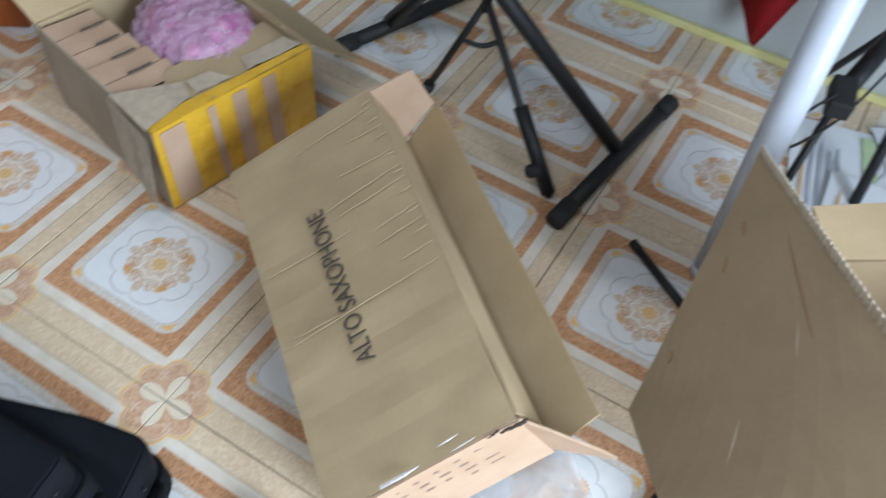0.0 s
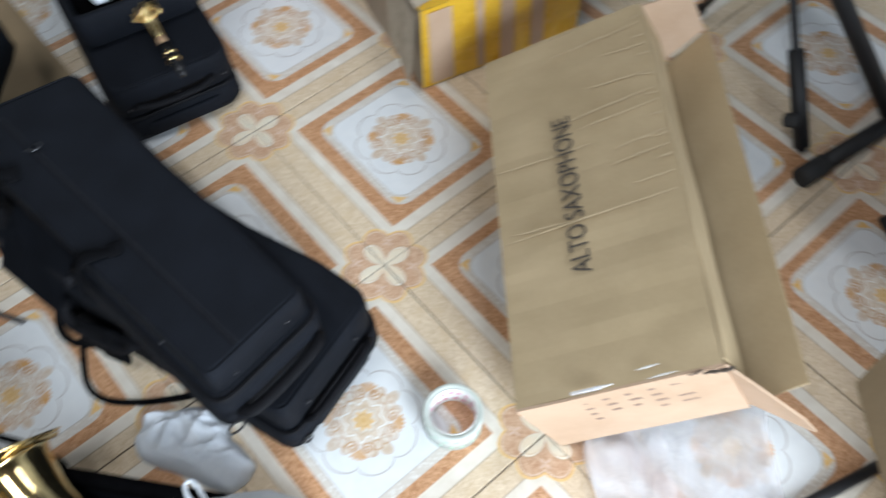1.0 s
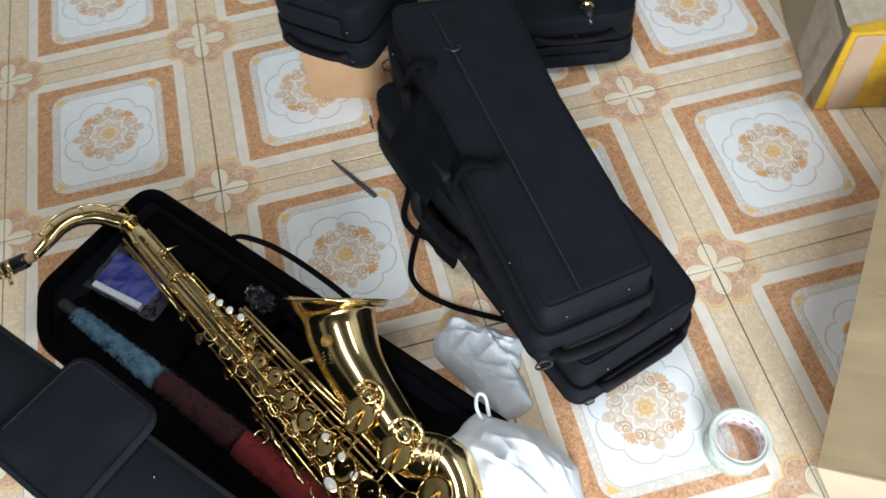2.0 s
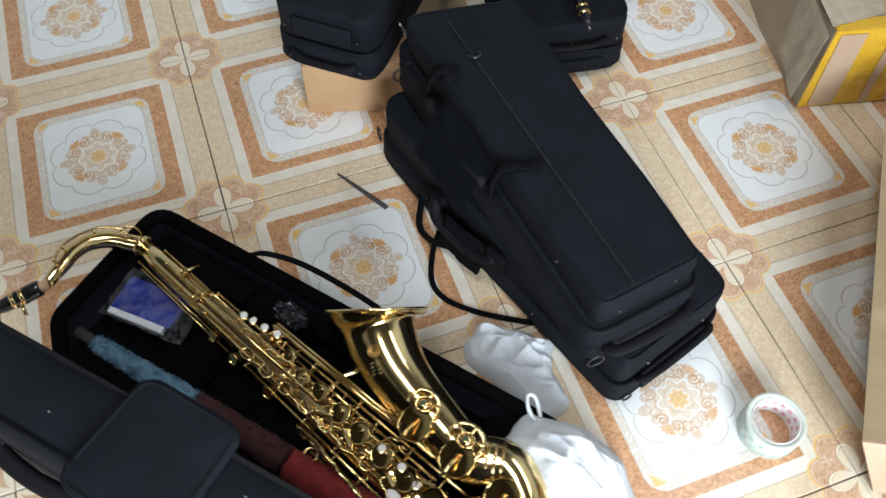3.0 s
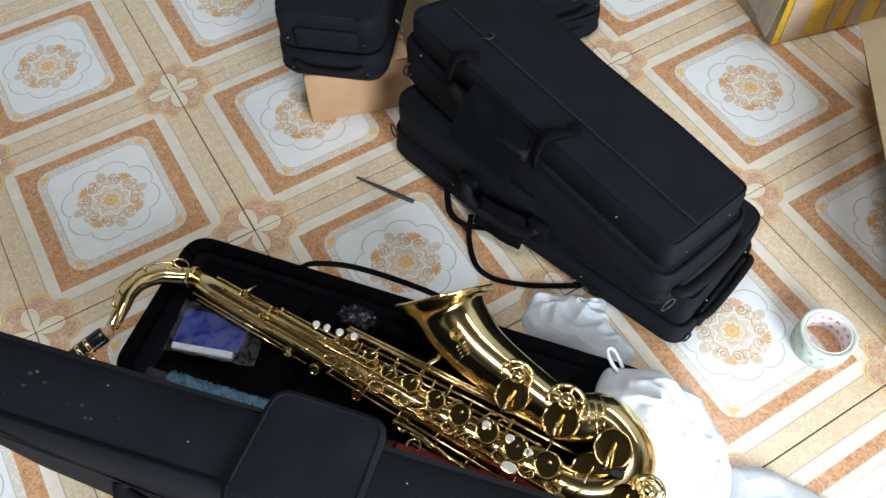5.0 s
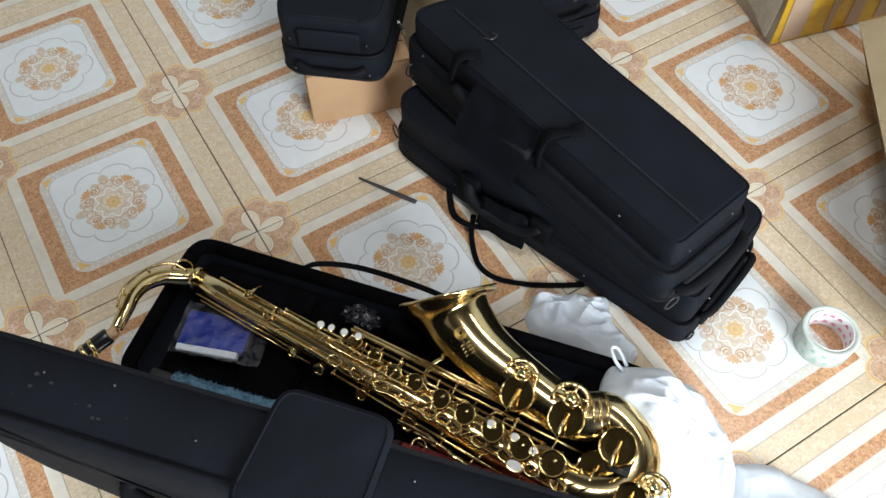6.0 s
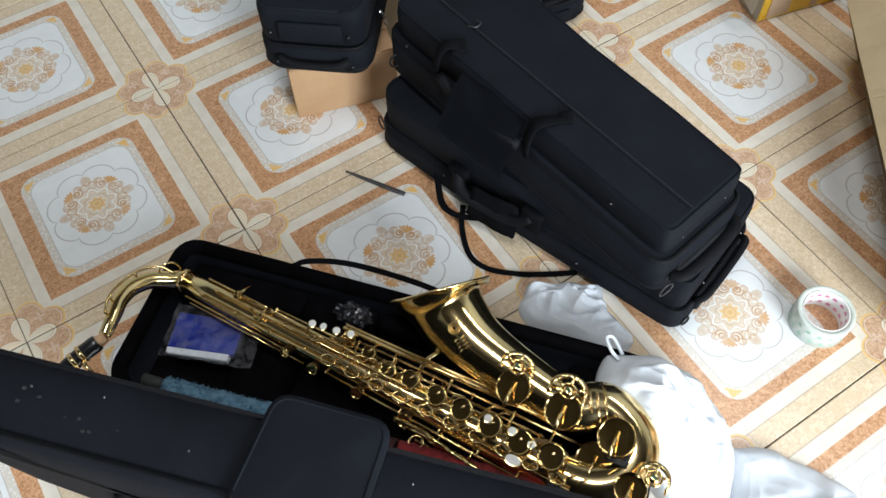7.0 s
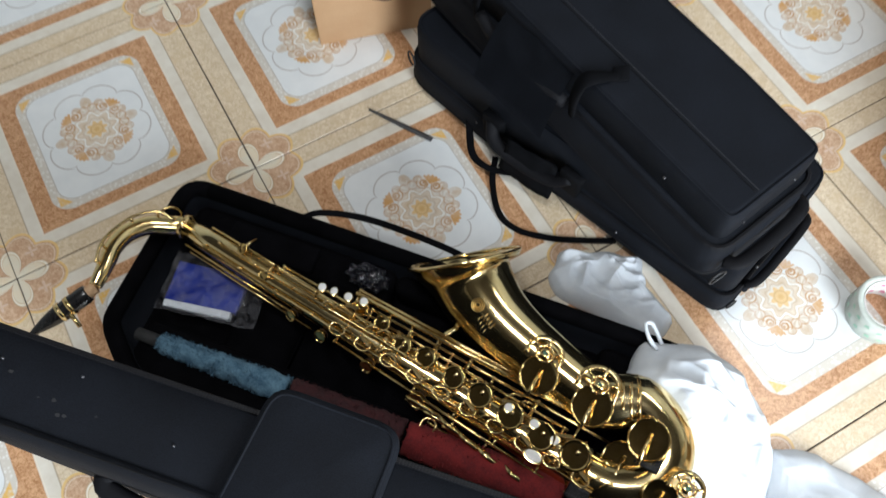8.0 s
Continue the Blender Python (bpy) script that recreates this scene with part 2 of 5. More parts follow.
BLACKMETAL = surface("black_coated_steel", (0.006, 0.006, 0.007), (0.011, 0.011, 0.013), 0.55, scale=40)
RUBBER = surface("black_rubber", (0.012, 0.012, 0.012), (0.022, 0.022, 0.023), 0.75, scale=60)
STEEL = surface("nickel_steel", (0.55, 0.55, 0.55), (0.68, 0.68, 0.68), 0.25, 1.0, scale=80)
DULLSTEEL = surface("dull_rivet_steel", (0.10, 0.10, 0.11), (0.18, 0.18, 0.19), 0.4, 1.0, scale=80)
WHITEMETAL = surface("white_enamelled_steel", (0.52, 0.56, 0.64), (0.60, 0.64, 0.72), 0.3, scale=14)
CLOTH = surface("white_cotton_cloth", (0.62, 0.665, 0.72), (0.71, 0.745, 0.79), 0.85, scale=40, fine=1200, relief=0.4)
BLUECLOTH = surface("blue_wrapped_cloth", (0.010, 0.022, 0.20), (0.022, 0.045, 0.33), 0.25, scale=30, fine=90, relief=0.5, dist=0.004)
BLUEFUZZ = surface("blue_swab_fuzz", (0.034, 0.090, 0.15), (0.13, 0.24, 0.32), 0.95, scale=70)
REDFUZZ = surface("dark_red_swab_fuzz", (0.10, 0.006, 0.008), (0.20, 0.016, 0.016), 0.95, scale=60)
MAROON = surface("maroon_swab_fuzz", (0.022, 0.006, 0.008), (0.05, 0.010, 0.012), 0.95, scale=60)
REDCLOTH = surface("red_cloth", (0.36, 0.008, 0.012), (0.46, 0.016, 0.02), 0.8, scale=20, fine=600, relief=0.3)
ORANGEWOOD = surface("orange_varnished_wood", (0.36, 0.085, 0.015), (0.48, 0.14, 0.03), 0.3, scale=20, stretch=(1, 1, 0.15))
PAPER = surface("printed_paper", (0.70, 0.73, 0.76), (0.78, 0.80, 0.82), 0.35, scale=12)
GREENINK = surface("pale_green_print", (0.42, 0.56, 0.30), (0.52, 0.64, 0.40), 0.4)
GREYINK = surface("grey_print", (0.36, 0.40, 0.48), (0.46, 0.50, 0.56), 0.5)
ORANGEINK = surface("orange_print", (0.60, 0.34, 0.12), (0.70, 0.46, 0.22), 0.5)
PINKTAPE = surface("pink_printed_liner", (0.74, 0.72, 0.70), (0.80, 0.78, 0.76), 0.4)
PINKINK = surface("magenta_print", (0.66, 0.20, 0.34), (0.74, 0.32, 0.45), 0.4)
TEALINK = surface("green_print", (0.22, 0.44, 0.32), (0.34, 0.55, 0.43), 0.4)


def see_through(name, colour, clear, rough, relief, scale):
    """A thin plastic film: part clear, part shiny."""
    m, t, p = tree_of(name)
    v = coords(t)
    n = noise_of(t, v, scale, 4, 0.6, 0.6)
    p.inputs["Base Color"].default_value = (*colour, 1)
    p.inputs["Roughness"].default_value = rough
    Ex.tree = t
    t.links.new((Ex(n) * 0.5 + (1 - clear - 0.25)).s, p.inputs["Alpha"])
    bump(t, p, n, relief, 0.004)
    return m


FILM = see_through("clear_plastic_film", (0.78, 0.77, 0.80), 0.58, 0.12, 0.7, 16)
CLEARFILM = see_through("clear_wrapper_film", (0.6, 0.6, 0.65), 0.93, 0.06, 0.9, 60)
DARKFILM = see_through("dark_crinkled_film", (0.012, 0.012, 0.016), 0.0, 0.05, 0.6, 90)
BUBBLE = see_through("pink_bubble_film", (0.66, 0.50, 0.62), 0.62, 0.05, 1.0, 70)
TAPEROLL = see_through("clear_tape_roll", (0.72, 0.78, 0.72), 0.25, 0.18, 0.2, 30)

# ---- building helpers ----


def mesh_from(bm, name, material, smooth=False):
    me = bpy.data.meshes.new(name)
    bm.normal_update()
    bm.to_mesh(me)
    bm.free()
    me.materials.append(material)
    if smooth:
        for f in me.polygons:
            f.use_smooth = True
    return me


def part(name, bm, material, parent, label="", smooth=False, at=None):
    ob = new(name, mesh_from(bm, name, material, smooth))
    ob.parent = parent
    if at is not None:
        ob.matrix_basis = at
    if label:
        tagged(ob, label)
    return ob


def thing(name, m, label, category, group="", kind=""):
    return tagged_at(new(name), m, label, category, group, kind)


def tagged_at(ob, m, label, category, group="", kind=""):
    ob.matrix_basis = m
    return tagged(ob, label, category, group, kind)


def box(x0, x1, y0, y1, z0, z1, bevel=0.0, seg=2):
    bm = bmesh.new()
    bmesh.ops.create_cube(bm, size=1)
    for v in bm.verts:
        v.co = Vector(((x0 + x1) / 2 + v.co.x * (x1 - x0), (y0 + y1) / 2 + v.co.y * (y1 - y0), (z0 + z1) / 2 + v.co.z * (z1 - z0)))
    if bevel:
        bmesh.ops.bevel(bm, geom=bm.edges[:], offset=bevel, segments=seg, affect="EDGES", profile=0.5)
    return bm


def skin(bm, rings, closed=True, cap=True):
    """Joins rings of points by faces."""
    vs = [[bm.verts.new(p) for p in ring] for ring in rings]
    n = len(vs[0])
    for a, b in zip(vs, vs[1:]):
        for i in range(n if closed else n - 1):
            j = (i + 1) % n
            bm.faces.new((a[i], a[j], b[j], b[i]))
    if cap and closed:
        for ring, flip in ((vs[0], True), (vs[-1], False)):
            if n < 12:
                bm.faces.new(list(reversed(ring)) if flip else ring)
                continue
            mid = bm.verts.new(sum((v.co for v in ring), Vector()) / n)
            for i in range(n):
                a, b = ring[i], ring[(i + 1) % n]
                bm.faces.new((b, a, mid) if flip else (a, b, mid))
    return vs


def smooth_path(pts, steps=6):
    """A Catmull-Rom line through points (tuples of any length)."""
    P = [np.array(p, float) for p in pts]
    P = [2 * P[0] - P[1], *P, 2 * P[-1] - P[-2]]
    out = []
    for i in range(1, len(P) - 2):
        for k in range(steps):
            s = k / steps
            a, b, c, d = P[i - 1:i + 3]
            out.append(0.5 * ((2 * b) + (c - a) * s + (2 * a - 5 * b + 4 * c - d) * s * s + (3 * b - a - 3 * c + d) * s ** 3))
    out.append(P[-2])
    return out


def tube(pts, radius, seg=10, steps=0, bm=None, flat=1.0, cap=True):
    """A tube along points; radius is one number or a fourth value of each point. flat squeezes it to a strap."""
    if steps:
        pts = smooth_path(pts, steps)
    bm = bm or bmesh.new()
    P = [Vector(p[:3]) for p in pts]
    rad = [p[3] if len(p) > 3 else radius for p in pts]
    ref = None
    rings = []
    for i, p in enumerate(P):
        d = (P[min(i + 1, len(P) - 1)] - P[max(i - 1, 0)]).normalized()
        if ref is None:
            ref = d.cross(Vector((0, 0, 1)))
            if ref.length < 0.05:
                ref = d.cross(Vector((1, 0, 0)))
        ref = (ref - d * ref.dot(d)).normalized()
        up = d.cross(ref)
        rings.append([p + (ref * math.cos(2 * math.pi * k / seg) + up * (flat * math.sin(2 * math.pi * k / seg))) * rad[i] for k in range(seg)])
    skin(bm, rings, True, cap)
    return bm


def fillet(poly, radius, seg=5):
    """A polygon with rounded corners; radius is one number or one for each corner."""
    out = []
    n = len(poly)
    for i in range(n):
        a, b, c = Vector(poly[i - 1]), Vector(poly[i]), Vector(poly[(i + 1) % n])
        r = radius[i] if isinstance(radius, (list, tuple)) else radius
        u, v = (a - b).normalized(), (c - b).normalized()
        half = math.acos(max(-1, min(1, u.dot(v)))) / 2
        cut = min(r / max(math.tan(half), 1e-3), 0.48 * (a - b).length, 0.48 * (c - b).length)
        p, q = b + u * cut, b + v * cut
        for k in range(seg + 1):
            s = k / seg
            out.append(((1 - s) ** 2 * p + 2 * s * (1 - s) * b + s * s * q))
    return out


def inset(loop, d):
    """The loop moved inwards by d (anticlockwise loops)."""
    n = len(loop)
    out = []
    for i in range(n):
        e1, e2 = (loop[i] - loop[i - 1]), (loop[(i + 1) % n] - loop[i])
        if e1.length < 1e-7 or e2.length < 1e-7:
            e1 = e2 = loop[(i + 1) % n] - loop[i - 1]
        n1, n2 = Vector((-e1.y, e1.x)).normalized(), Vector((-e2.y, e2.x)).normalized()
        m = (n1 + n2)
        m = m / max(m.length_squared / 2, 0.5)
        out.append(loop[i] + m * d)
    return out


def loft(loop, levels, bm=None):
    """A solid with that outline; levels are (inwards, height)."""
    bm = bm or bmesh.new()
    skin(bm, [[(q.x, q.y, z) for q in inset(loop, d)] for d, z in levels])
    return bm


def lathe(profile, seg=24, bm=None, closed=False):
    """Turns (radius, height) points about z."""
    bm = bm or bmesh.new()
    rings = [[(r * math.cos(2 * math.pi * k / seg), r * math.sin(2 * math.pi * k / seg), z) for k in range(seg)] for r, z in profile]
    if closed:
        rings.append(rings[0])
    skin(bm, rings, True, not closed)
    return bm


def moved(bm, m):
    bm.transform(m)
    return bm


def panel(a, b, c, d, thick, nx=1, ny=1, warp=0.0, seed=0.0):
    """A board through four corners, with thickness behind its face; warp bends it a little."""
    A, B, C, D = map(Vector, (a, b, c, d))
    nrm = (B - A).cross(D - A).normalized()
    bm = bmesh.new()
    grid = []
    for side in (0, 1):
        rows = []
        for j in range(ny + 1):
            row = []
            for i in range(nx + 1):
                u, v = i / nx, j / ny
                p = (A * (1 - u) + B * u) * (1 - v) + (D * (1 - u) + C * u) * v
                w = warp * noise.noise(p * 7 + Vector((seed, seed, seed)))
                row.append(bm.verts.new(p + nrm * (w - side * thick)))
            rows.append(row)
        grid.append(rows)
    f, k = grid
    for j in range(ny):
        for i in range(nx):
            bm.faces.new((f[j][i], f[j][i + 1], f[j + 1][i + 1], f[j + 1][i]))
            bm.faces.new((k[j][i], k[j + 1][i], k[j + 1][i + 1], k[j][i + 1]))
    rim = [(0, i) for i in range(nx)] + [(j, nx) for j in range(ny)] + [(ny, i) for i in range(nx, 0, -1)] + [(j, 0) for j in range(ny, 0, -1)]
    for (j0, i0), (j1, i1) in zip(rim, rim[1:] + rim[:1]):
        bm.faces.new((f[j0][i0], k[j0][i0], k[j1][i1], f[j1][i1]))
    return bm


def axes(origin, xdir, zdir):
    """A pose from an origin, the local x and about the local z."""
    x = Vector(xdir).normalized()
    z = Vector(zdir)
    z = (z - x * z.dot(x)).normalized()
    y = z.cross(x)
    m = Matrix((x, y, z)).transposed().to_4x4()
    m.translation = origin
    return m


V = Vector


def crumple(bm, amount, freq, seed):
    for v in bm.verts:
        p = v.co * freq + V((seed, seed * 0.7, -seed))
        v.co += noise.noise_vector(p) * amount + noise.noise_vector(p * 2.3) * amount * 0.4
    return bm

# ---- the room ----
EAST, WEST, NORTH, SOUTH, TOP = 2.235, -2.4, 2.6, -3.2, 3.1


def wall(name, x0, x1, y0, y1, label):
    ob = new(name, mesh_from(box(x0, x1, y0, y1, 0, TOP), name, PAINT))
    return tagged(ob, label, "wall", kind="structure")


wall("wall_east", EAST, EAST + 0.20, SOUTH - 0.12, NORTH + 0.22, "pale grey painted plaster wall above the tiled floor")
wall("wall_west", WEST - 0.12, WEST, SOUTH - 0.12, NORTH + 0.12, "pale grey painted plaster wall")
wall("wall_north", WEST, EAST, NORTH, NORTH + 0.22, "pale grey painted plaster wall")
for nm, a, b in (("wall_south_1", WEST, -0.5), ("wall_south_2", 1.7, EAST)):
    wall(nm, a, b, SOUTH - 0.12, SOUTH, "pale grey painted plaster wall beside the doorway")
lintel = new("wall_south_3", mesh_from(box(-0.5, 1.7, SOUTH - 0.12, SOUTH, 2.1, TOP), "wall_south_3", PAINT))
tagged(lintel, "pale grey plaster above the open doorway", "wall", kind="structure")
# unseen ceiling, kept dark so that the brass mirrors something dark
ceil = new("ceiling", mesh_from(box(WEST - 0.12, EAST + 0.12, SOUTH - 0.12, NORTH + 0.12, TOP, TOP + 0.1), "ceiling", CEIL))
tagged(ceil, "plain unseen ceiling, dark for the reflections in the brass", "ceiling", kind="structure")
trim = new("trim", mesh_from(box(EAST - 0.014, EAST - 0.001, SOUTH, NORTH, 0.001, 0.022, 0.002), "trim", YELLOW))
tagged(trim, "thin pale yellow strip along the foot of the wall", "trim", kind="structure")
yard = new("ground", mesh_from(box(-30, 30, -60, SOUTH - 0.125, -0.2, -0.02), "ground", GROUT))
tagged(yard, "plain dark ground outside the doorway", "ground", kind="structure")

# ---- cases ----


def stud(parent, x, y, z, up=(0, 0, 1), r=0.0022):
    bm = lathe([(0.0001, 0.002), (r * 0.7, 0.0017), (r, 0.0), (r, -0.002)], 8)
    part("stud", bm, DULLSTEEL, parent, at=axes((x, y, z), V(up).orthogonal(), up), smooth=True)


def strap(name, pts, width, parent, material=None, thick=0.16, steps=5, label=""):
    return part(name, tube(pts, width, 8, steps, flat=thick), material or NYLON, parent, label, True)


def loop_at(loop, d, z):
    pts = [(q.x, q.y, z) for q in inset(loop, d)]
    return pts + [pts[0]]


def closed_case(name, m, poly, radii, height, split, label, group="", lid_inset=0.004):
    """A soft instrument case lying flat: lower body, lid, zip and piping."""
    ob = thing(name, m, label, "instrument case", group)
    loop = fillet(poly, radii, 6)
    part("body", loft(loop, [(0.022, 0), (0.006, 0.006), (0, 0.022), (0, split - 0.012), (0.004, split - 0.006), (0.008, split - 0.001)]), NYLON, ob, smooth=True)
    li = lid_inset
    part("lid", loft(loop, [(li + 0.006, split), (li, split + 0.006), (li, height - 0.016), (li + 0.002, height - 0.007), (li + 0.006, height - 0.001), (li + 0.010, height), (li + 0.012, height)]), NYLON, ob, smooth=True)
    part("zip", tube(loop_at(loop, 0.004, split - 0.002), 0.0035, 6), PIPING, ob, "black zip round the edge")
    part("piping", tube(loop_at(loop, li + 0.004, height - 0.002), 0.0022, 6), NYLON, ob, smooth=True)
    part("piping", tube(loop_at(loop, 0.001, 0.020), 0.003, 6), PIPING, ob, smooth=True)
    return ob, loop


# the upper case of the stack
UP = [(0.345, 0.075), (0.428, -0.556), (0.616, -0.526), (0.606, -0.375), (0.586, -0.20), (0.574, 0.045)]
UB = 0.148
upper, up_loop = closed_case("instrument_case", pose(0, 0, UB), UP, [0.045, 0.034, 0.034, 0.15, 0.3, 0.042], 0.152, 0.092,
                             "closed black nylon instrument case lying on another case", "stacked cases", 0.013)


def up_edge(y):
    """The long straight side of the upper case at that y."""
    return 0.345 + (0.075 - y) * 0.1315


SE = V((0.062, -0.53, 0)).normalized() * 0.545
for off, r, mt, lb0 in ((0.0, 0.0012, PIPING, "raised stitched seam along the lid"), (0.0045, 0.0005, THREAD, "")):
    part("seam", tube([V((0.427 + off, 0.020, 0.1524)) + SE * k for k in np.linspace(0, 1, 9)], r, 6), mt, upper, lb0)
# carrying handle: two cloth ends folded over the lid's edge, and a loose flap over the grip
for y, reach in ((-0.085, 0.030), (-0.290, 0.052)):
    x = up_edge(y)
    part("handle_end", tube([(x + reach, y - 0.012, 0.1545, 0.006), (x + 0.020, y, 0.158, 0.011), (x + 0.006, y + 0.006, 0.150, 0.013), (x - 0.004, y + 0.004, 0.125, 0.012), (x - 0.010, y - 0.004, 0.100, 0.009)], 0.012, 10, 5, flat=0.35), STRAPWEB, upper, "folded black cloth tab", True)
    part("handle_tab", moved(crumple(box(-0.011, 0.012, -0.012, 0.012, -0.002, 0.002, 0.0015), 0.004, 60, y), pose(x + reach, y - 0.010, 0.155, 8, -6, -30)), STRAPWEB, upper, smooth=True)
part("handle", tube([(up_edge(-0.10) - 0.012, -0.10, 0.118), (up_edge(-0.15) - 0.020, -0.15, 0.112), (up_edge(-0.20) - 0.022, -0.20, 0.110), (up_edge(-0.28) - 0.012, -0.28, 0.116)], 0.009, 8, 5), PIPING, upper, "padded black carrying handle", True)
bm = bmesh.new()
cols = []
for i in range(13):
    u = i / 12
    top, low = V((0.380, -0.130, 0.140)).lerp(V((0.402, -0.262, 0.140)), u), V((0.312, -0.158, 0.070)).lerp(V((0.340, -0.290, 0.066)), u)
    rowv = []
    for k in range(11):
        v = k / 10
        p = top.lerp(low, v)
        p.z += 0.016 * math.sin(math.pi * v * 0.9) + 0.006 * noise.noise(V((u * 3, v * 3, 4)))
        rowv.append(bm.verts.new(p))
    cols.append(rowv)
for p, q in zip(cols, cols[1:]):
    for k in range(10):
        bm.faces.new((p[k], q[k], q[k + 1], p[k + 1]))
bmesh.ops.solidify(bm, geom=bm.faces[:], thickness=0.006)
part("flap", bm, NYLON, upper, "loose black cloth flap hanging over the handle", True)
part("end_pocket", loft(fillet([(0.468, -0.552), (0.590, -0.533), (0.588, -0.520), (0.466, -0.540)], 0.005, 3), [(0.004, 0.012), (0, 0.018), (0, 0.070), (0.004, 0.078)]), NYLON, upper, smooth=True)
part("end_handle", tube([(0.456, -0.552, 0.050), (0.470, -0.566, 0.056), (0.525, -0.560, 0.058), (0.582, -0.546, 0.058), (0.598, -0.528, 0.052)], 0.010, 10, 5, flat=0.55), PIPING, upper, "black webbing grip on the end", True)
for p in ((0.470, -0.5365, 0.115), (0.560, -0.5215, 0.120), (0.448, -0.545, 0.060), (0.405, -0.30, 0.060), (0.420, -0.44, 0.120), (0.352, 0.0, 0.1), (0.352, 0.01, 0.045)):
    stud(upper, p[0] + 0.004, p[1] + 0.0, p[2], (-0.5, -0.7, 0.4))
for x, y in ((0.350, 0.035), (0.437, -0.562)):
    bm = bmesh.new()
    tube([(x + 0.012 * math.cos(a), y - 0.004, 0.045 + 0.014 * math.sin(a)) for a in np.linspace(0, 2 * math.pi, 13)], 0.0018, 5, bm=bm)
    part("ring", bm, BLACKMETAL, upper, "black metal strap ring", True)
part("zip_pull", tube([(0.432, -0.066, 0.156), (0.440, -0.078, 0.159), (0.452, -0.074, 0.158), (0.450, -0.064, 0.156)], 0.0013, 5, 4), DULLSTEEL, upper, "small metal zip pull", True)

# the lower case of the stack
LOW = [(0.292, 0.050), (0.346, -0.150), (0.490, -0.582), (0.716, -0.510), (0.692, -0.40), (0.645, -0.27), (0.60, -0.10), (0.53, 0.05)]
lower, low_loop = closed_case("instrument_case", pose(0, 0, 0), LOW, [0.055, 0.2, 0.032, 0.045, 0.2, 0.2, 0.2, 0.06], 0.144, 0.066,
                              "closed black nylon instrument case lying on the tiles under another case", "stacked cases", 0.008)
E1, E2 = V((0.520, -0.573)), V((0.690, -0.519))
part("end_pocket", moved(box(-0.066, 0.066, -0.006, 0.006, -0.018, 0.018, 0.004), pose(0.604, -0.547, 0.040, 0, 0, 17.6)), NYLON, lower, smooth=True)
part("end_handle", tube([(0.528, -0.568, 0.070), (0.548, -0.574, 0.078), (0.655, -0.540, 0.078), (0.676, -0.524, 0.070)], 0.007, 8, 4, flat=0.6), PIPING, lower, "black webbing grip on the end", True)
for k, z in ((0.12, 0.105), (0.78, 0.105), (0.05, 0.03)):
    q = E1.lerp(E2, k)
    stud(lower, q.x, q.y + 0.004, z, (0.3, -0.9, 0.2))
for p in ((0.398, -0.31, 0.10), (0.430, -0.40, 0.04), (0.343, -0.13, 0.05)):
    stud(lower, p[0] - 0.002, p[1], p[2], (-0.9, -0.3, 0.2))
bm = bmesh.new()
tube([(0.300, 0.012 + 0.011 * math.cos(a), 0.080 + 0.014 * math.sin(a)) for a in np.linspace(0, 2 * math.pi, 13)], 0.0016, 5, bm=bm)
part("ring", bm, BLACKMETAL, lower, "black metal strap ring", True)
bm = bmesh.new()
tube([(0.515 + 0.007 * math.cos(a), -0.5765, 0.024 + 0.011 * math.sin(a)) for a in np.linspace(0, 2 * math.pi, 13)], 0.0018, 5, bm=bm)
part("ring", bm, BLACKMETAL, lower, "black metal strap ring", True)
part("handle", tube([(0.348, -0.165, 0.095), (0.338, -0.190, 0.075), (0.356, -0.240, 0.068), (0.378, -0.290, 0.075), (0.396, -0.310, 0.095)], 0.011, 10, 5, flat=0.7), PIPING, lower, "padded black carrying handle", True)
for y in (-0.165, -0.310):
    x = 0.346 - (y + 0.15) * 0.333
    part("handle_end", moved(crumple(box(-0.008, 0.006, -0.020, 0.020, -0.030, 0.030, 0.004), 0.006, 45, y), pose(x, y, 0.085, 0, -8, 18)), STRAPWEB, lower, "folded black cloth tab", True)
part("flap", crumple(panel((0.350, -0.205, 0.100), (0.386, -0.290, 0.100), (0.370, -0.300, 0.030), (0.334, -0.212, 0.036), 0.005, 10, 8, 0.008, 3), 0.008, 22, 5), STRAPWEB, lower, "crumpled black cloth flap on the side", True)

# the long webbing strap that trails over the floor from the stack
trail = thing("shoulder_strap", pose(0, 0, 0), "thin black webbing shoulder strap trailing from the cases over the tiles", "strap")
strap("webbing", [(0.352, -0.085, 0.09), (0.337, -0.114, 0.03), (0.316, -0.160, 0.020), (0.322, -0.194, 0.020), (0.346, -0.221, 0.022), (0.375, -0.242, 0.030), (0.408, -0.256, 0.05)], 0.0060, trail, STRAPWEB, 0.12)
strap("webbing", [(0.345, -0.185, 0.020), (0.322, -0.215, 0.006), (0.302, -0.268, 0.004), (0.312, -0.309, 0.004), (0.349, -0.346, 0.004), (0.39, -0.374, 0.004), (0.435, -0.400, 0.004)], 0.0050, trail, STRAPWEB, 0.12)
STRIPGREY = surface("grey_webbing", (0.035, 0.034, 0.036), (0.075, 0.072, 0.074), 0.6, scale=120)
strip = thing("cable_tie_strip", pose(0, 0, 0), "narrow dark grey webbing strip lying flat on the tiles", "strap")
strap("strip", [(0.213, 0.008, 0.0035, 0.0022), (0.243, -0.042, 0.0035, 0.0042), (0.276, -0.097, 0.004, 0.0048)], 0.005, strip, STRIPGREY, 0.2)

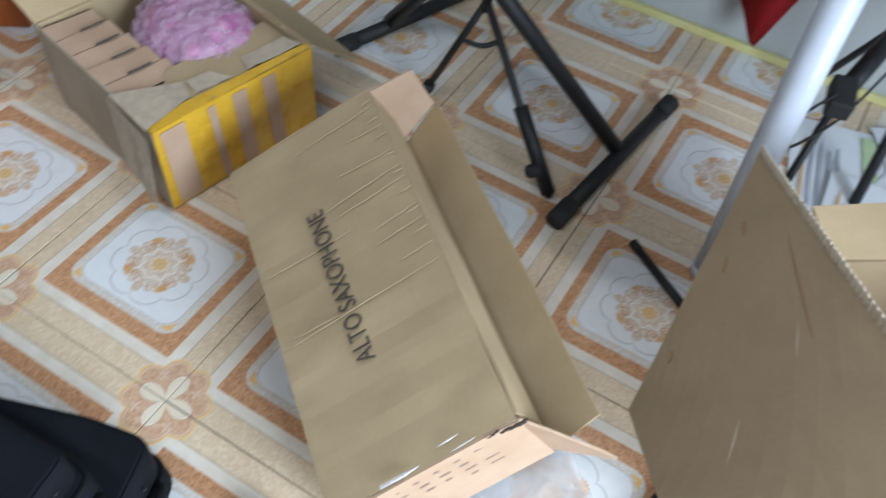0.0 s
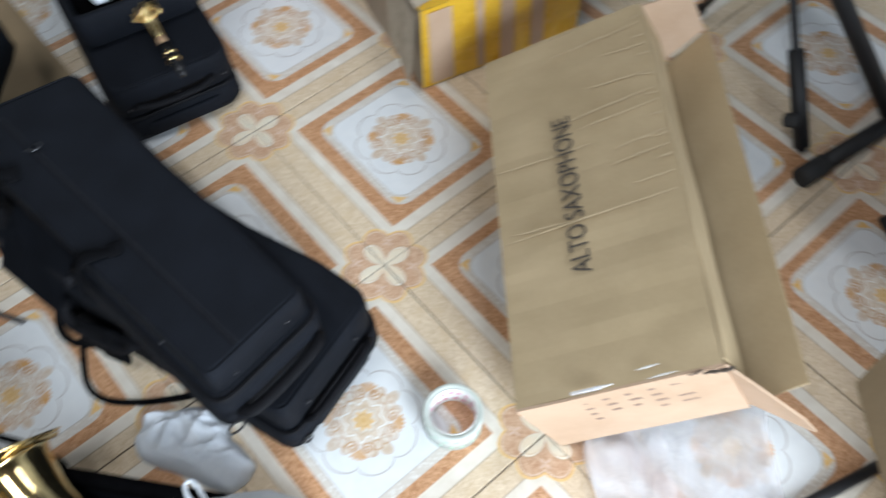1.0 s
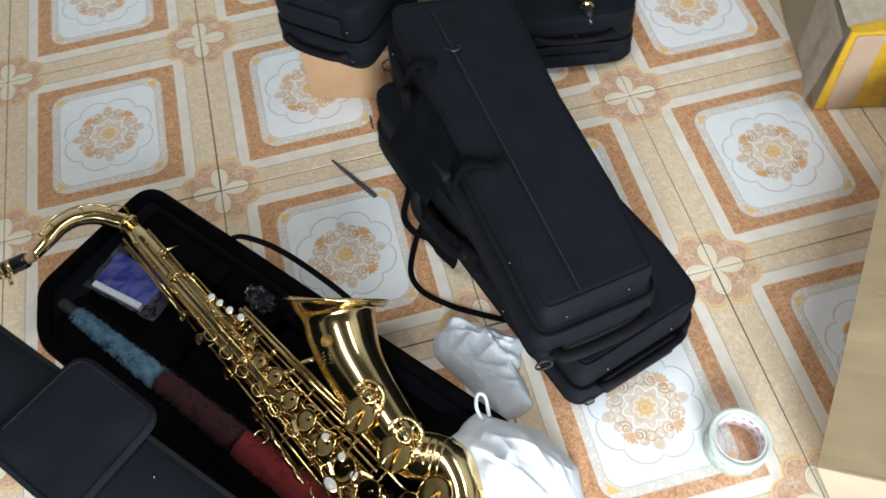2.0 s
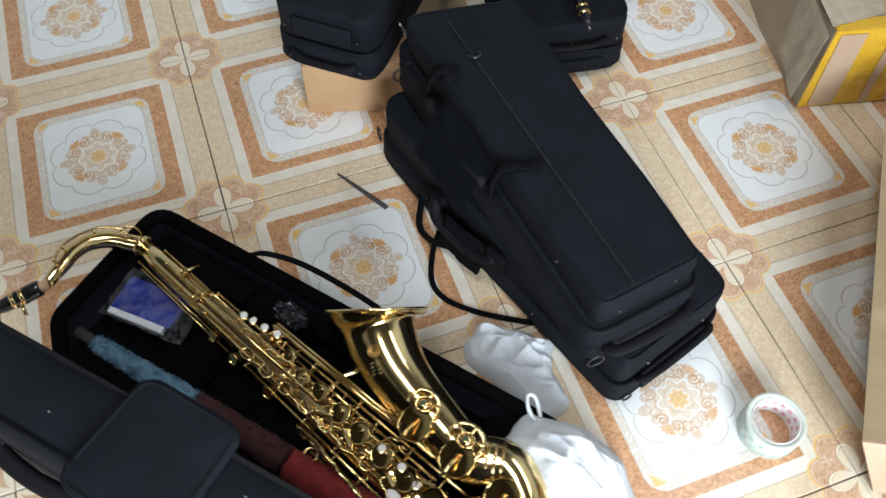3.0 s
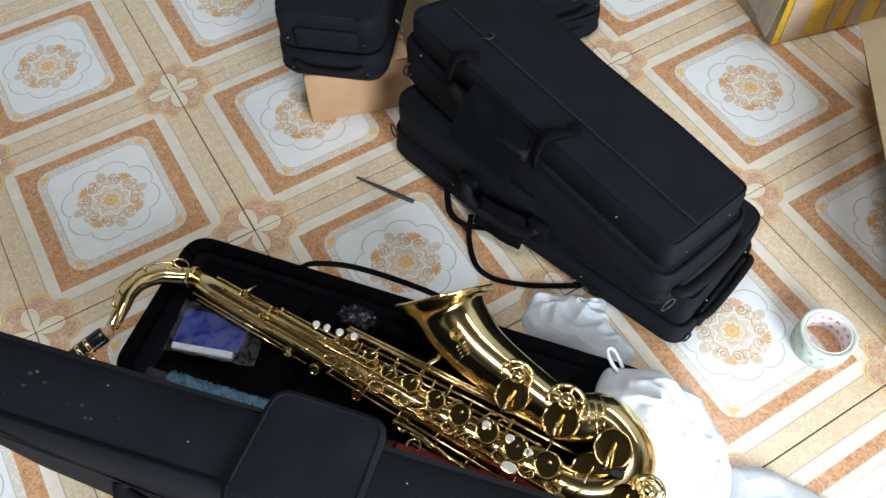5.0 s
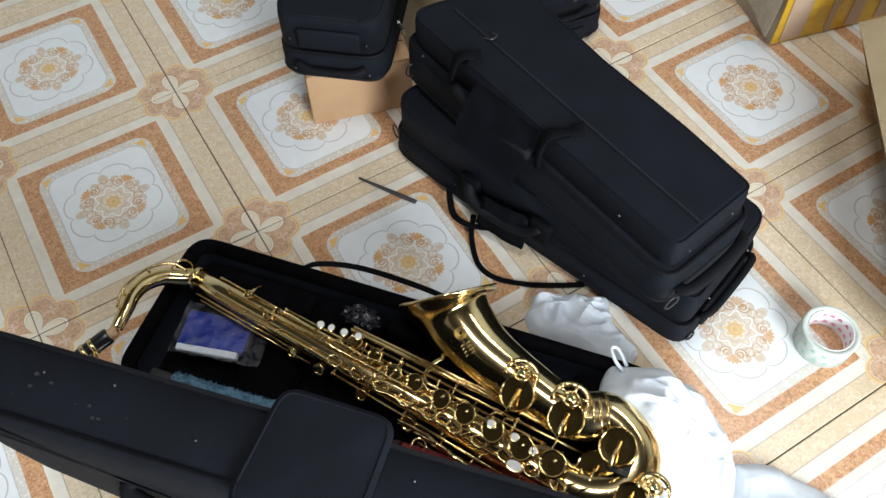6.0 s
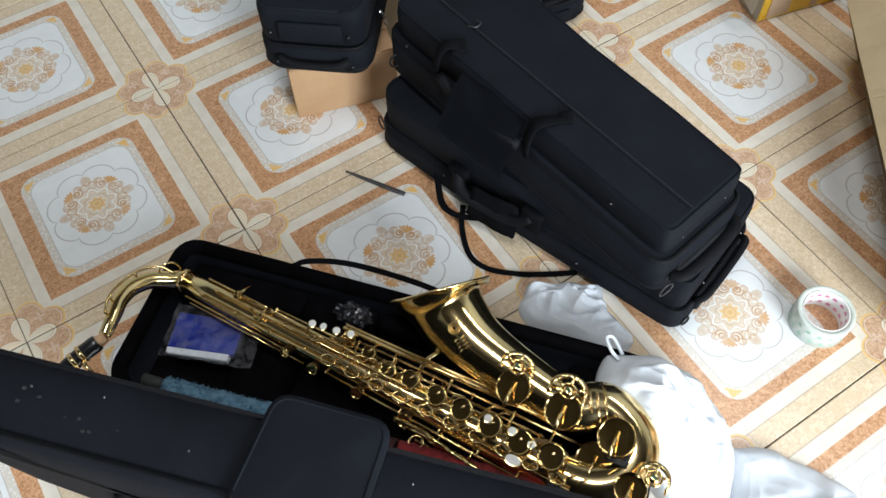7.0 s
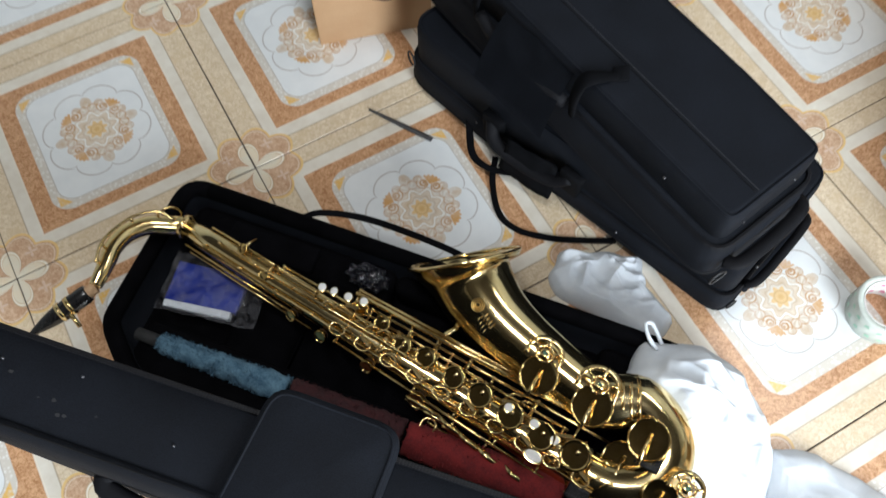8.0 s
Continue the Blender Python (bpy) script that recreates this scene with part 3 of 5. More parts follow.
# the small case resting on a cardboard box, and the box
sbox = thing("cardboard_box", axes((0.202, 0.172, 0), (0.958, -0.286, 0), (0, 0, 1)), "small plain tan cardboard box under the end of a case", "box")
ORANGECARD = surface("orange_tan_cardboard", (0.50, 0.29, 0.15), (0.58, 0.36, 0.20), 0.7, scale=9, fine=260, relief=0.1, patch=0.2)
part("body", box(0, 0.20, 0, 0.10, 0, 0.125, 0.002), ORANGECARD, sbox)
part("flap", panel((0.002, 0.0, 0.1265), (0.198, 0.0, 0.1265), (0.198, 0.049, 0.1265), (0.002, 0.049, 0.1265), -0.003, 4, 2, 0.001), ORANGECARD, sbox)
part("flap", panel((0.002, 0.051, 0.1265), (0.198, 0.051, 0.1265), (0.198, 0.099, 0.1265), (0.002, 0.099, 0.1265), -0.003, 4, 2, 0.001), ORANGECARD, sbox)
small, small_loop = closed_case("instrument_case", axes((0.316, 0.066, 0.1335), (0.64, 0.768, 0), (0, 0, 1)),
                                [(0, 0), (0.36, 0), (0.36, 0.195), (0, 0.195)], 0.042, 0.15, 0.07,
                                "closed black nylon case with one end on a small cardboard box")
part("end_handle", tube([(-0.003, 0.035, 0.048), (-0.014, 0.06, 0.042), (-0.014, 0.13, 0.042), (-0.003, 0.16, 0.048)], 0.009, 8, 4, flat=0.6), PIPING, small, "black webbing grip on the end", True)
part("end_pocket", box(-0.006, 0.004, 0.04, 0.15, 0.085, 0.125, 0.004), NYLON, small, smooth=True)
for y in (0.03, 0.10, 0.165):
    stud(small, -0.001, y, 0.10, (-1, 0, 0.2))
    stud(small, -0.001, y, 0.03, (-1, 0, 0.2))
part("zip_pull", tube([(0.10, -0.004, 0.07), (0.105, -0.012, 0.05), (0.105, -0.012, 0.035)], 0.003, 6), STEEL, small, "small metal zip pull", True)
sheet = tagged_at(new("cardboard_sheet", mesh_from(panel((0.40, 0.17, 0.006), (0.60, 0.22, 0.006), (0.60, 0.85, 0.006), (0.42, 0.85, 0.006), 0.004, 4, 8, 0.002), "cardboard_sheet", CARD_DARK)),
                  pose(0, 0, 0), "flat olive brown cardboard sheet on the tiles between the cases", "cardboard")

# the two cases behind the stack: a closed one, and an open one on it that holds another saxophone
C3 = axes((0.832, 0.072, 0), (0.17, 0.985, 0), (0, 0, 1))
back, back_loop = closed_case("instrument_case", C3, [(0, 0), (0.62, 0), (0.62, 0.24), (0, 0.24)], 0.042, 0.14, 0.066,
                              "closed black nylon instrument case on the tiles under an open one")
part("end_pocket", box(-0.008, 0.002, 0.05, 0.19, 0.018, 0.05, 0.004), NYLON, back, smooth=True)
part("end_handle", tube([(-0.002, 0.05, 0.10), (-0.014, 0.08, 0.098), (-0.014, 0.16, 0.098), (-0.002, 0.20, 0.10)], 0.008, 8, 4, flat=0.6), PIPING, back, "black webbing grip on the end", True)
for y in (0.03, 0.12, 0.21):
    stud(back, -0.001, y, 0.095, (-1, 0, 0.2))
open_top = thing("open_instrument_case", C3 @ pose(0, 0, 0.144), "open black case with its lid raised, lying on another case", "instrument case")
shell = bmesh.new()
oloop = fillet([(0.12, 0.005), (0.62, 0.005), (0.62, 0.235), (0.12, 0.235)], 0.03, 5)
skin(shell, [[(q.x, q.y, z) for q in inset(oloop, d)] for d, z in ((0.01, 0), (0, 0.01), (0, 0.07), (0.004, 0.076), (0.012, 0.076), (0.014, 0.02))])
part("body", shell, NYLON, open_top, smooth=True)
part("lid", loft(fillet([(0.13, -0.006), (0.62, -0.006), (0.62, 0.05), (0.13, 0.05)], 0.02, 4), [(0.01, 0.078), (0, 0.09), (0, 0.24), (0.012, 0.252)]), NYLON, open_top, smooth=True)
part("lining", box(0.14, 0.6, 0.02, 0.22, 0.021, 0.03, 0.004), PLUSH, open_top)

# ---- the open tenor case ----
U = V((0.640, -0.768, 0))
OC = axes((-0.065, -0.065, 0), U, (0, 0, 1))     # local x along the case, local y to the far side


def cs(s, off):
    """A place in the open case: metres along it, and metres from the far rim towards the lid."""
    return (s, -off)


ZIPTEETH = surface("dark_zip_teeth", (0.003, 0.003, 0.004), (0.007, 0.007, 0.009), 0.5, scale=200, Specular_IOR_Level=0.2)
tenor_case = thing("open_instrument_case", OC, "open black plush-lined saxophone case with its lid standing up", "instrument case")
outline = [cs(-0.055, 0.0), cs(-0.055, 0.25), cs(0.02, 0.315), cs(0.745, 0.325), cs(0.745, 0.0)]
ol = fillet(outline, [0.045, 0.05, 0.08, 0.06, 0.06], 6)
bm = bmesh.new()
skin(bm, [[(q.x, q.y, z) for q in inset(ol, d)] for d, z in ((0.02, 0.0), (0.004, 0.006), (0, 0.02), (0, 0.088), (0.003, 0.097), (0.010, 0.100), (0.020, 0.097), (0.024, 0.088), (0.028, 0.035))])
part("body", bm, NYLON, tenor_case, smooth=True)
part("rim_lining", tube(loop_at(ol, 0.011, 0.094), 0.0125, 10), PLUSH, tenor_case, smooth=True)
part("zip", tube(loop_at(ol, 0.001, 0.092), 0.003, 6), PIPING, tenor_case)
part("lining", loft(inset(ol, 0.029), [(0, 0.034), (0.004, 0.040), (0.02, 0.036)]), PLUSH, tenor_case, "deep black plush lining", True)
# padded blocks that hold the instrument
for nm, s0, s1, o0, o1, h in (("padding", -0.02, 0.30, 0.028, 0.085, 0.085), ("padding", 0.10, 0.20, 0.10, 0.26, 0.060), ("padding", 0.30, 0.42, 0.03, 0.06, 0.09), ("padding", 0.60, 0.78, 0.03, 0.09, 0.085)):
    part(nm, box(s0, s1, -o1, -o0, 0.034, h, 0.014, 3), PLUSH, tenor_case, smooth=True)
part("swab_ledge", box(0.0, 0.72, -0.300, -0.215, 0.036, 0.088, 0.012, 3), PLUSH, tenor_case, smooth=True)
part("accessory_pad", box(0.045, 0.185, -0.082, -0.040, 0.085, 0.098, 0.006), PLUSH, tenor_case)
# lid, standing on its hinge side
lid_prof = [(-0.058, 0.385), (-0.062, 0.262), (-0.02, 0.195), (0.11, 0.115), (0.80, 0.088), (0.80, 0.385)]
ll = fillet([V(p) for p in lid_prof], [0.022, 0.05, 0.06, 0.1, 0.05, 0.05], 6)
bm = bmesh.new()
skin(bm, [[(q.x, -off, q.y) for q in inset(ll, d)] for d, off in ((0.045, 0.338), (0.015, 0.334), (0.004, 0.329), (0, 0.333), (0, 0.408), (0.006, 0.418), (0.018, 0.425), (0.05, 0.428))])
LID = pose(0.2, -0.335, 0, 0, 0, 2.4) @ pose(-0.2, 0.331, 0)     # it stands a little askew on its hinge
lid = part("lid", bm, NYLON, tenor_case, "upright lid of black nylon, dusty in places", True, at=LID)


def lid_loop(d, off):
    pts = [(q.x, -off, q.y) for q in inset(ll, d)]
    return pts + [pts[0]]


part("zip", tube(lid_loop(-0.001, 0.331), 0.0032, 6), PIPING, lid, "black zip along the lid")
teeth = bmesh.new()
tl = lid_loop(-0.003, 0.331)
for a, b in zip(tl, tl[1:]):
    a, b = V(a), V(b)
    n2 = max(1, int((b - a).length / 0.0032))
    for k in range(n2):
        bmesh.ops.create_cube(teeth, size=1, matrix=axes(a.lerp(b, k / n2), b - a, (0, 1, 0)) @ Matrix.Diagonal((0.0016, 0.0016, 0.0045, 1)))
tagged(part("zip_teeth", teeth, ZIPTEETH, lid, "coarse dark zip teeth"), kind="stuff")
part("piping", tube(lid_loop(0.002, 0.416), 0.0028, 6), NYLON, lid, smooth=True)
flap_loop = fillet([(0.298, -0.299), (0.436, -0.303), (0.432, -0.447), (0.286, -0.444)], 0.028, 5)
part("flap", loft(list(reversed(flap_loop)), [(0.002, 0.3865), (0, 0.390), (0.001, 0.3935), (0.006, 0.395)]), NYLON, lid, "stiff black cloth flap over the edge of the lid", True)
part("piping", tube(loop_at(list(reversed(flap_loop)), 0.006, 0.3945), 0.0018, 6), NYLON, lid, smooth=True)
part("lid_handle", tube([(0.13, -0.424, 0.27), (0.14, -0.438, 0.265), (0.20, -0.445, 0.26), (0.26, -0.438, 0.255), (0.27, -0.424, 0.25)], 0.012, 8, 4, flat=0.7), PIPING, lid, "padded black handle on the lid", True)
random.seed(5)
for s, off in ((0.03, 0.360), (0.115, 0.352), (0.23, 0.385), (0.47, 0.36)):
    stud(lid, s, -off, 0.3852, (0, 0, 1), 0.0018)
DUST = surface("chalky_dust", (0.014, 0.014, 0.016), (0.030, 0.030, 0.033), 0.95, scale=500)
for k in range(9):
    s, off, r = random.uniform(0.0, 0.16), random.uniform(0.345, 0.395), random.uniform(0.0015, 0.004)
    bm = bmesh.new()
    bm.faces.new([bm.verts.new((s + r * random.uniform(0.5, 1) * math.cos(a), -off + 0.8 * r * random.uniform(0.5, 1) * math.sin(a), 0.3856)) for a in np.linspace(0, 2 * math.pi, 9)[:-1]])
    part("dust_mark", bm, DUST, lid, "small grey dusty mark")
# strap on the far side
strap("shoulder_strap", [(0.135, 0.002, 0.085), (0.16, 0.014, 0.094), (0.22, 0.026, 0.097), (0.30, 0.028, 0.094), (0.38, 0.024, 0.085), (0.425, 0.014, 0.06), (0.43, 0.006, 0.03)], 0.0052, tenor_case, STRAPWEB, 0.12)

# ---- the saxophone ----


FELT = surface("dark_green_felt", (0.03, 0.07, 0.05), (0.06, 0.12, 0.08), 0.95, scale=300)


def cup(parent, c, up, r, name="key_cup"):
    m = axes(c, V(up).orthogonal(), up)
    prof = [(r, 0.0), (r, 0.0045), (r * 0.96, 0.0058), (r * 0.86, 0.0058), (r * 0.82, 0.0042), (r * 0.79, 0.0041), (r * 0.4, 0.0041), (0.0002, 0.0041)]
    if r > 0.0205:
        prof = [(r, 0.0), (r, 0.0045), (r * 0.985, 0.0054), (r * 0.955, 0.0056), (r * 0.93, 0.0052), (r * 0.92, 0.0048), (r * 0.90, 0.0047), (r * 0.4, 0.0047), (0.0002, 0.0047)]
    k = part(name, lathe(prof, 22), BRASS_DISC, parent, smooth=True, at=m)
    part("pad", lathe([(r * 0.9, -0.0035), (r * 0.9, -0.0002), (0.0002, -0.0001)], 14), PAD, k)
    return k


def pearl(parent, c, up, r=0.0056, stretch=1.0):
    m = axes(c, (0.47, -0.88, 0), up) @ Matrix.Diagonal((stretch, 1, 1, 1))
    k = part("pearl_key", lathe([(r * 1.18, -0.003), (r * 1.18, 0.0008), (r, 0.001)], 16), BRASS_KEY, parent, at=m)
    part("pearl", lathe([(r, 0.0008), (r * 0.94, 0.0017), (r * 0.6, 0.0022), (0.0002, 0.0023)], 16), PEARL, k, "white pearl touch", True)


def rod(parent, a, b, r=0.0021, name="rod"):
    return part(name, tube([a, b], r, 8), BRASS_KEY, parent, smooth=True)


def post(parent, a, b, r=0.0018):
    a, b = V(a), V(b)
    bm = tube([a, b], r, 6)
    bmesh.ops.create_icosphere(bm, subdivisions=1, radius=r * 1.9, matrix=Matrix.Translation(b))
    return part("post", bm, BRASS_KEY, parent, smooth=True)


def key_guard(parent, c, up, r, along):
    m = axes(c, along, up)
    bm = bmesh.new()
    # a crescent plate on the far side, a ring round the bumper, and two arms over the cup
    inner, outer = [], []
    for a in np.linspace(-0.15 * math.pi, 1.15 * math.pi, 19):
        w = 0.20 + 0.22 * max(0.0, math.sin(a))
        for lst, k in ((inner, 1.25 - w), (outer, 1.25)):
            lst.append((r * k * math.cos(a), r * k * 0.95 * math.sin(a)))
    rim = outer + inner[::-1]
    ring3 = [[bm.verts.new((x, y, z)) for x, y in rim] for z in (0.0105, 0.0125)]
    nr = len(rim)
    for i in range(nr):
        j = (i + 1) % nr
        bm.faces.new((ring3[0][i], ring3[0][j], ring3[1][j], ring3[1][i]))
    for lv in ring3:
        for i in range(18):
            bm.faces.new((lv[i], lv[i + 1], lv[nr - 2 - i], lv[nr - 1 - i]))
    tube([(0.0105 * math.cos(a), 0.0105 * math.sin(a), 0.012) for a in np.linspace(0, 2 * math.pi, 17)], 0.002, 6, bm=bm, cap=False)
    for a in (0.45, 1.57, 2.7):
        tube([(0.009 * math.cos(a), 0.009 * math.sin(a), 0.012), (1.22 * r * math.cos(a), 1.16 * r * math.sin(a), 0.0115)], 0.0021, 6, bm=bm)
    for a in (-0.4, 1.57, 3.5):
        tube([(1.2 * r * math.cos(a), 1.12 * r * math.sin(a), 0.011), (1.3 * r * math.cos(a), 1.25 * r * math.sin(a), -0.008)], 0.0021, 6, bm=bm)
    bmesh.ops.recalc_face_normals(bm, faces=bm.faces)
    g = part("key_guard", bm, BRASS_KEY, parent, smooth=True, at=m)
    part("bumper", lathe([(0.0075, 0.008), (0.0075, 0.015), (0.004, 0.0165), (0.0002, 0.0165)], 14), BRASS_KEY, g, smooth=True)
    part("felt", lathe([(0.003, 0.0166), (0.0026, 0.018), (0.0002, 0.018)], 10), FELT, g)


def saxophone(name, m, label, group=""):
    """A tenor saxophone lying on its side; its places are those of the instrument in the open case."""
    sx = thing(name, m, label, "saxophone", group)
    NECK, BOW = V((-0.133, -0.111, 0.118)), V((0.186, -0.700, 0.108))
    A = (BOW - NECK).normalized()
    up = (V((0, 0, 1)) - A * A.z).normalized()
    side = up.cross(A)                      # towards the far side, where the bell is
    if side.dot(V((1, 0.5, 0))) < 0:
        side = -side
    L = (BOW - NECK).length

    def at(s, lat=0.0, h=0.0):
        return NECK + A * s + side * lat + up * h

    def rad(s):
        return 0.0162 + 0.0138 * max(0, min(1, s / L))

    part("body_tube", tube([(*at(s), rad(s)) for s in np.linspace(0.0, L - 0.02, 14)], 0.02, 24), BRASS, sx, smooth=True)
    bowpts = [(*at(L - 0.03), 0.030), (*at(L + 0.012, 0.006, 0.002), 0.0315), (*at(L + 0.045, 0.030, 0.006), 0.033), (*at(L + 0.052, 0.064, 0.012), 0.0335), (*at(L + 0.032, 0.094, 0.018), 0.034), (*at(L - 0.012, 0.108, 0.024), 0.0345), (0.236, -0.612, 0.128, 0.0347)]
    part("bow", tube(bowpts, 0.03, 24, 6), BRASS, sx, "U-shaped brass bow", True)
    q = at(L - 0.012, 0.108, 0.024)
    bell = [(*q, 0.0345), (0.236, -0.612, 0.128, 0.036), (0.204, -0.535, 0.130, 0.040), (0.181, -0.465, 0.132, 0.0465), (0.174, -0.415, 0.138, 0.0535), (0.1745, -0.388, 0.146, 0.057), (0.176, -0.372, 0.1535, 0.068), (0.178, -0.3655, 0.157, 0.0765)]
    part("bell", tube(bell, 0.03, 32, 6, cap=False), BRASS, sx, "flared brass bell", True)
    c, nrm = V((0.178, -0.365, 0.157)), V((0.254, 0.85, 0.465)).normalized()
    bm = bmesh.new()
    m2 = axes(c, nrm.orthogonal(), nrm)
    tube([(0.0765 * math.cos(a), 0.0765 * math.sin(a), 0) for a in np.linspace(0, 2 * math.pi, 49)], 0.0022, 8, bm=bm, cap=False)
    part("bell_rim", bm, BRASS, sx, smooth=True, at=m2)
    inner = [(*(V(p[:3]) + nrm * -0.001), p[3] - 0.0025) for p in bell[2:]]
    part("bell_inside", tube(inner, 0.03, 32, 6, cap=False), BRASS, sx, smooth=True)
    for s in (0.002, 0.34, L - 0.035):
        part("band", tube([at(s - 0.004), at(s + 0.004)], rad(s) + 0.0026, 24), BRASS_KEY, sx, smooth=True)
    d = (V(bell[1][:3]) - q).normalized()
    for k in (0.0, 0.010, 0.020):
        part("band", tube([q + d * k, q + d * (k + 0.004)], 0.0361, 28), BRASS_KEY, sx, smooth=True)
    # engraving on the bell: a round emblem and rows of small marks as plain shapes
    ec = V((0.176, -0.437, 0.1355))
    eu = V((-0.42, -0.05, 0.90)).normalized()
    em = axes(ec + eu * 0.0528, (0.1, 0.9, 0.1), eu)
    for rr in (0.0085, 0.0062, 0.0035):
        bm = bmesh.new()
        tube([(rr * math.cos(a), rr * math.sin(a), -0.5 * rr * rr / 0.05 * math.sin(a) ** 2) for a in np.linspace(0, 2 * math.pi, 21)], 0.0006, 5, bm=bm, cap=False)
        part("emblem", bm, ENGRAVE, sx, "engraved round emblem", at=em)
    random.seed(19)
    for k in range(8):
        x, y = -0.016 - 0.0055 * (k % 4), 0.005 - 0.010 * (k // 4)
        part("engraving", tube([(x, y + random.uniform(-0.003, 0), -y * y / 0.1), (x - 0.002, y + 0.003, -y * y / 0.1)], 0.0004, 4), ENGRAVE, sx, at=em)
    # neck, cork, mouthpiece, ligature, octave key
    part("neck", tube([(*at(-0.004), 0.0140), (-0.151, -0.104, 0.126, 0.0140), (-0.177, -0.097, 0.140, 0.0137), (-0.205, -0.102, 0.152, 0.0132), (-0.227, -0.118, 0.160, 0.0124), (-0.240, -0.135, 0.163, 0.0114), (-0.253, -0.149, 0.164, 0.0102), (-0.267, -0.162, 0.163, 0.0088)], 0.01, 20, 6), BRASS, sx, "curved brass neck", True)
    part("octave_key", tube([(-0.140, -0.112, 0.146), (-0.155, -0.098, 0.163), (-0.185, -0.096, 0.174), (-0.216, -0.106, 0.180), (-0.237, -0.119, 0.181), (-0.252, -0.140, 0.180)], 0.0022, 6, 5), BRASS_KEY, sx, smooth=True)
    bm = bmesh.new()
    tube([(-0.146 + 0.017 * math.cos(a), -0.094 + 0.004 * math.sin(a), 0.130 + 0.02 * math.sin(a)) for a in np.linspace(0, 2 * math.pi, 17)], 0.0016, 6, bm=bm, cap=False)
    part("octave_ring", bm, BRASS_KEY, sx, smooth=True)
    for p in ((-0.236, -0.119, 0.179), (-0.190, -0.098, 0.173), (-0.250, -0.138, 0.178)):
        post(sx, (p[0], p[1], p[2] - 0.008), p)
    tip = V((-0.364, -0.178, 0.150))
    end = V((-0.267, -0.164, 0.163))
    dd = (tip - end).normalized()
    part("cork", tube([end, end + dd * 0.022], 0.0082, 14), CORK, sx, "pale cork on the neck", True)
    part("mouthpiece", tube([(*(end + dd * 0.012), 0.0118), (*(end + dd * 0.02), 0.0128), (*(end + dd * 0.05), 0.0122), (*(end + dd * 0.07), 0.0105), (*(end + dd * 0.092), 0.0055), (*(end + dd * 0.1), 0.003)], 0.01, 18, 4), EBONITE, sx, "black mouthpiece", True)
    lig = bmesh.new()
    for k in (0.036, 0.050):
        tube([end + dd * k, end + dd * (k + 0.006)], 0.0136, 18, bm=lig)
    part("ligature", lig, BRASS_KEY, sx, "brass ligature", True)
    part("ligature_screw", tube([end + dd * 0.042 + V((0.0, -0.014, 0.006)), end + dd * 0.042 + V((0.004, -0.034, 0.0))], 0.003, 8), BRASS_KEY, sx, smooth=True)
    # keywork along the body
    random.seed(11)
    lanes = ((0.010, 0.0175, 0.10, 0.66), (-0.013, 0.015, 0.05, 0.66), (0.020, 0.006, 0.16, 0.60), (0.000, 0.0225, 0.07, 0.40), (-0.021, 0.004, 0.28, 0.68), (0.026, 0.010, 0.30, 0.66))
    for lat, h, s0, s1 in lanes:
        k = lambda s: 1.0 + 0.75 * s / L
        rod(sx, at(s0, lat * k(s0), h * k(s0)), at(s1, lat * k(s1), h * k(s1)), 0.0022)
        s = s0
        while s <= s1 + 0.001:
            post(sx, at(s, lat * 0.55, h * 0.55), at(s, lat * k(s), h * k(s) + 0.001))
            s += 0.062
    # the long thin rods at the near side of the upper body
    for lat, h, s0, s1 in ((-0.022, 0.002, 0.02, 0.20), (-0.026, -0.004, 0.03, 0.24), (0.016, 0.012, 0.04, 0.22)):
        rod(sx, at(s0, lat, h), at(s1, lat * 1.1, h), 0.0019)
    # cups on the front and the side
    for s, lat, h, r in ((0.10, 0.012, 0.016, 0.0075), (0.15, -0.004, 0.021, 0.008), (0.29, 0.026, 0.020, 0.010), (0.325, 0.022, 0.022, 0.012), (0.365, 0.010, 0.029, 0.0135), (0.40, 0.012, 0.030, 0.0145),
                         (0.445, 0.008, 0.033, 0.0155), (0.485, 0.006, 0.034, 0.017), (0.53, 0.004, 0.035, 0.018), (0.575, 0.002, 0.036, 0.019), (0.622, 0.004, 0.036, 0.020)):
        cup(sx, at(s, lat, h), up + V((-0.40, 0.0, 0)) + side * (lat * 5), r)
        rod(sx, at(s, lat, h + 0.007), at(s + 0.004, lat + 0.022, h - 0.002), 0.0022, "key_arm")
    for s, lat, h, r in ((0.21, -0.027, 0.006, 0.008), (0.26, -0.030, 0.006, 0.009), (0.335, -0.031, 0.004, 0.0095), (0.415, -0.034, 0.003, 0.012)):
        cup(sx, at(s, lat, h), -side * 0.8 + up * 0.6, r, "side_key_cup")
    # side key levers with bent ends
    for s, lat in ((0.40, -0.038), (0.43, -0.042), (0.46, -0.045), (0.50, -0.047)):
        part("side_lever", tube([at(s, lat, 0.004), at(s + 0.05, lat - 0.001, 0.008), at(s + 0.066, lat - 0.006, 0.014), at(s + 0.085, lat - 0.007, 0.010)], 0.0032, 7, 4, flat=0.6), BRASS_KEY, sx, smooth=True)
    rod(sx, at(0.40, -0.040, -0.004), at(0.66, -0.047, -0.004), 0.0026)
    rod(sx, at(0.44, -0.050, -0.006), at(0.70, -0.055, -0.006), 0.0026)
    for s in np.arange(0.42, 0.68, 0.05):
        post(sx, at(s, -0.024, -0.004), at(s, -0.044, -0.003))
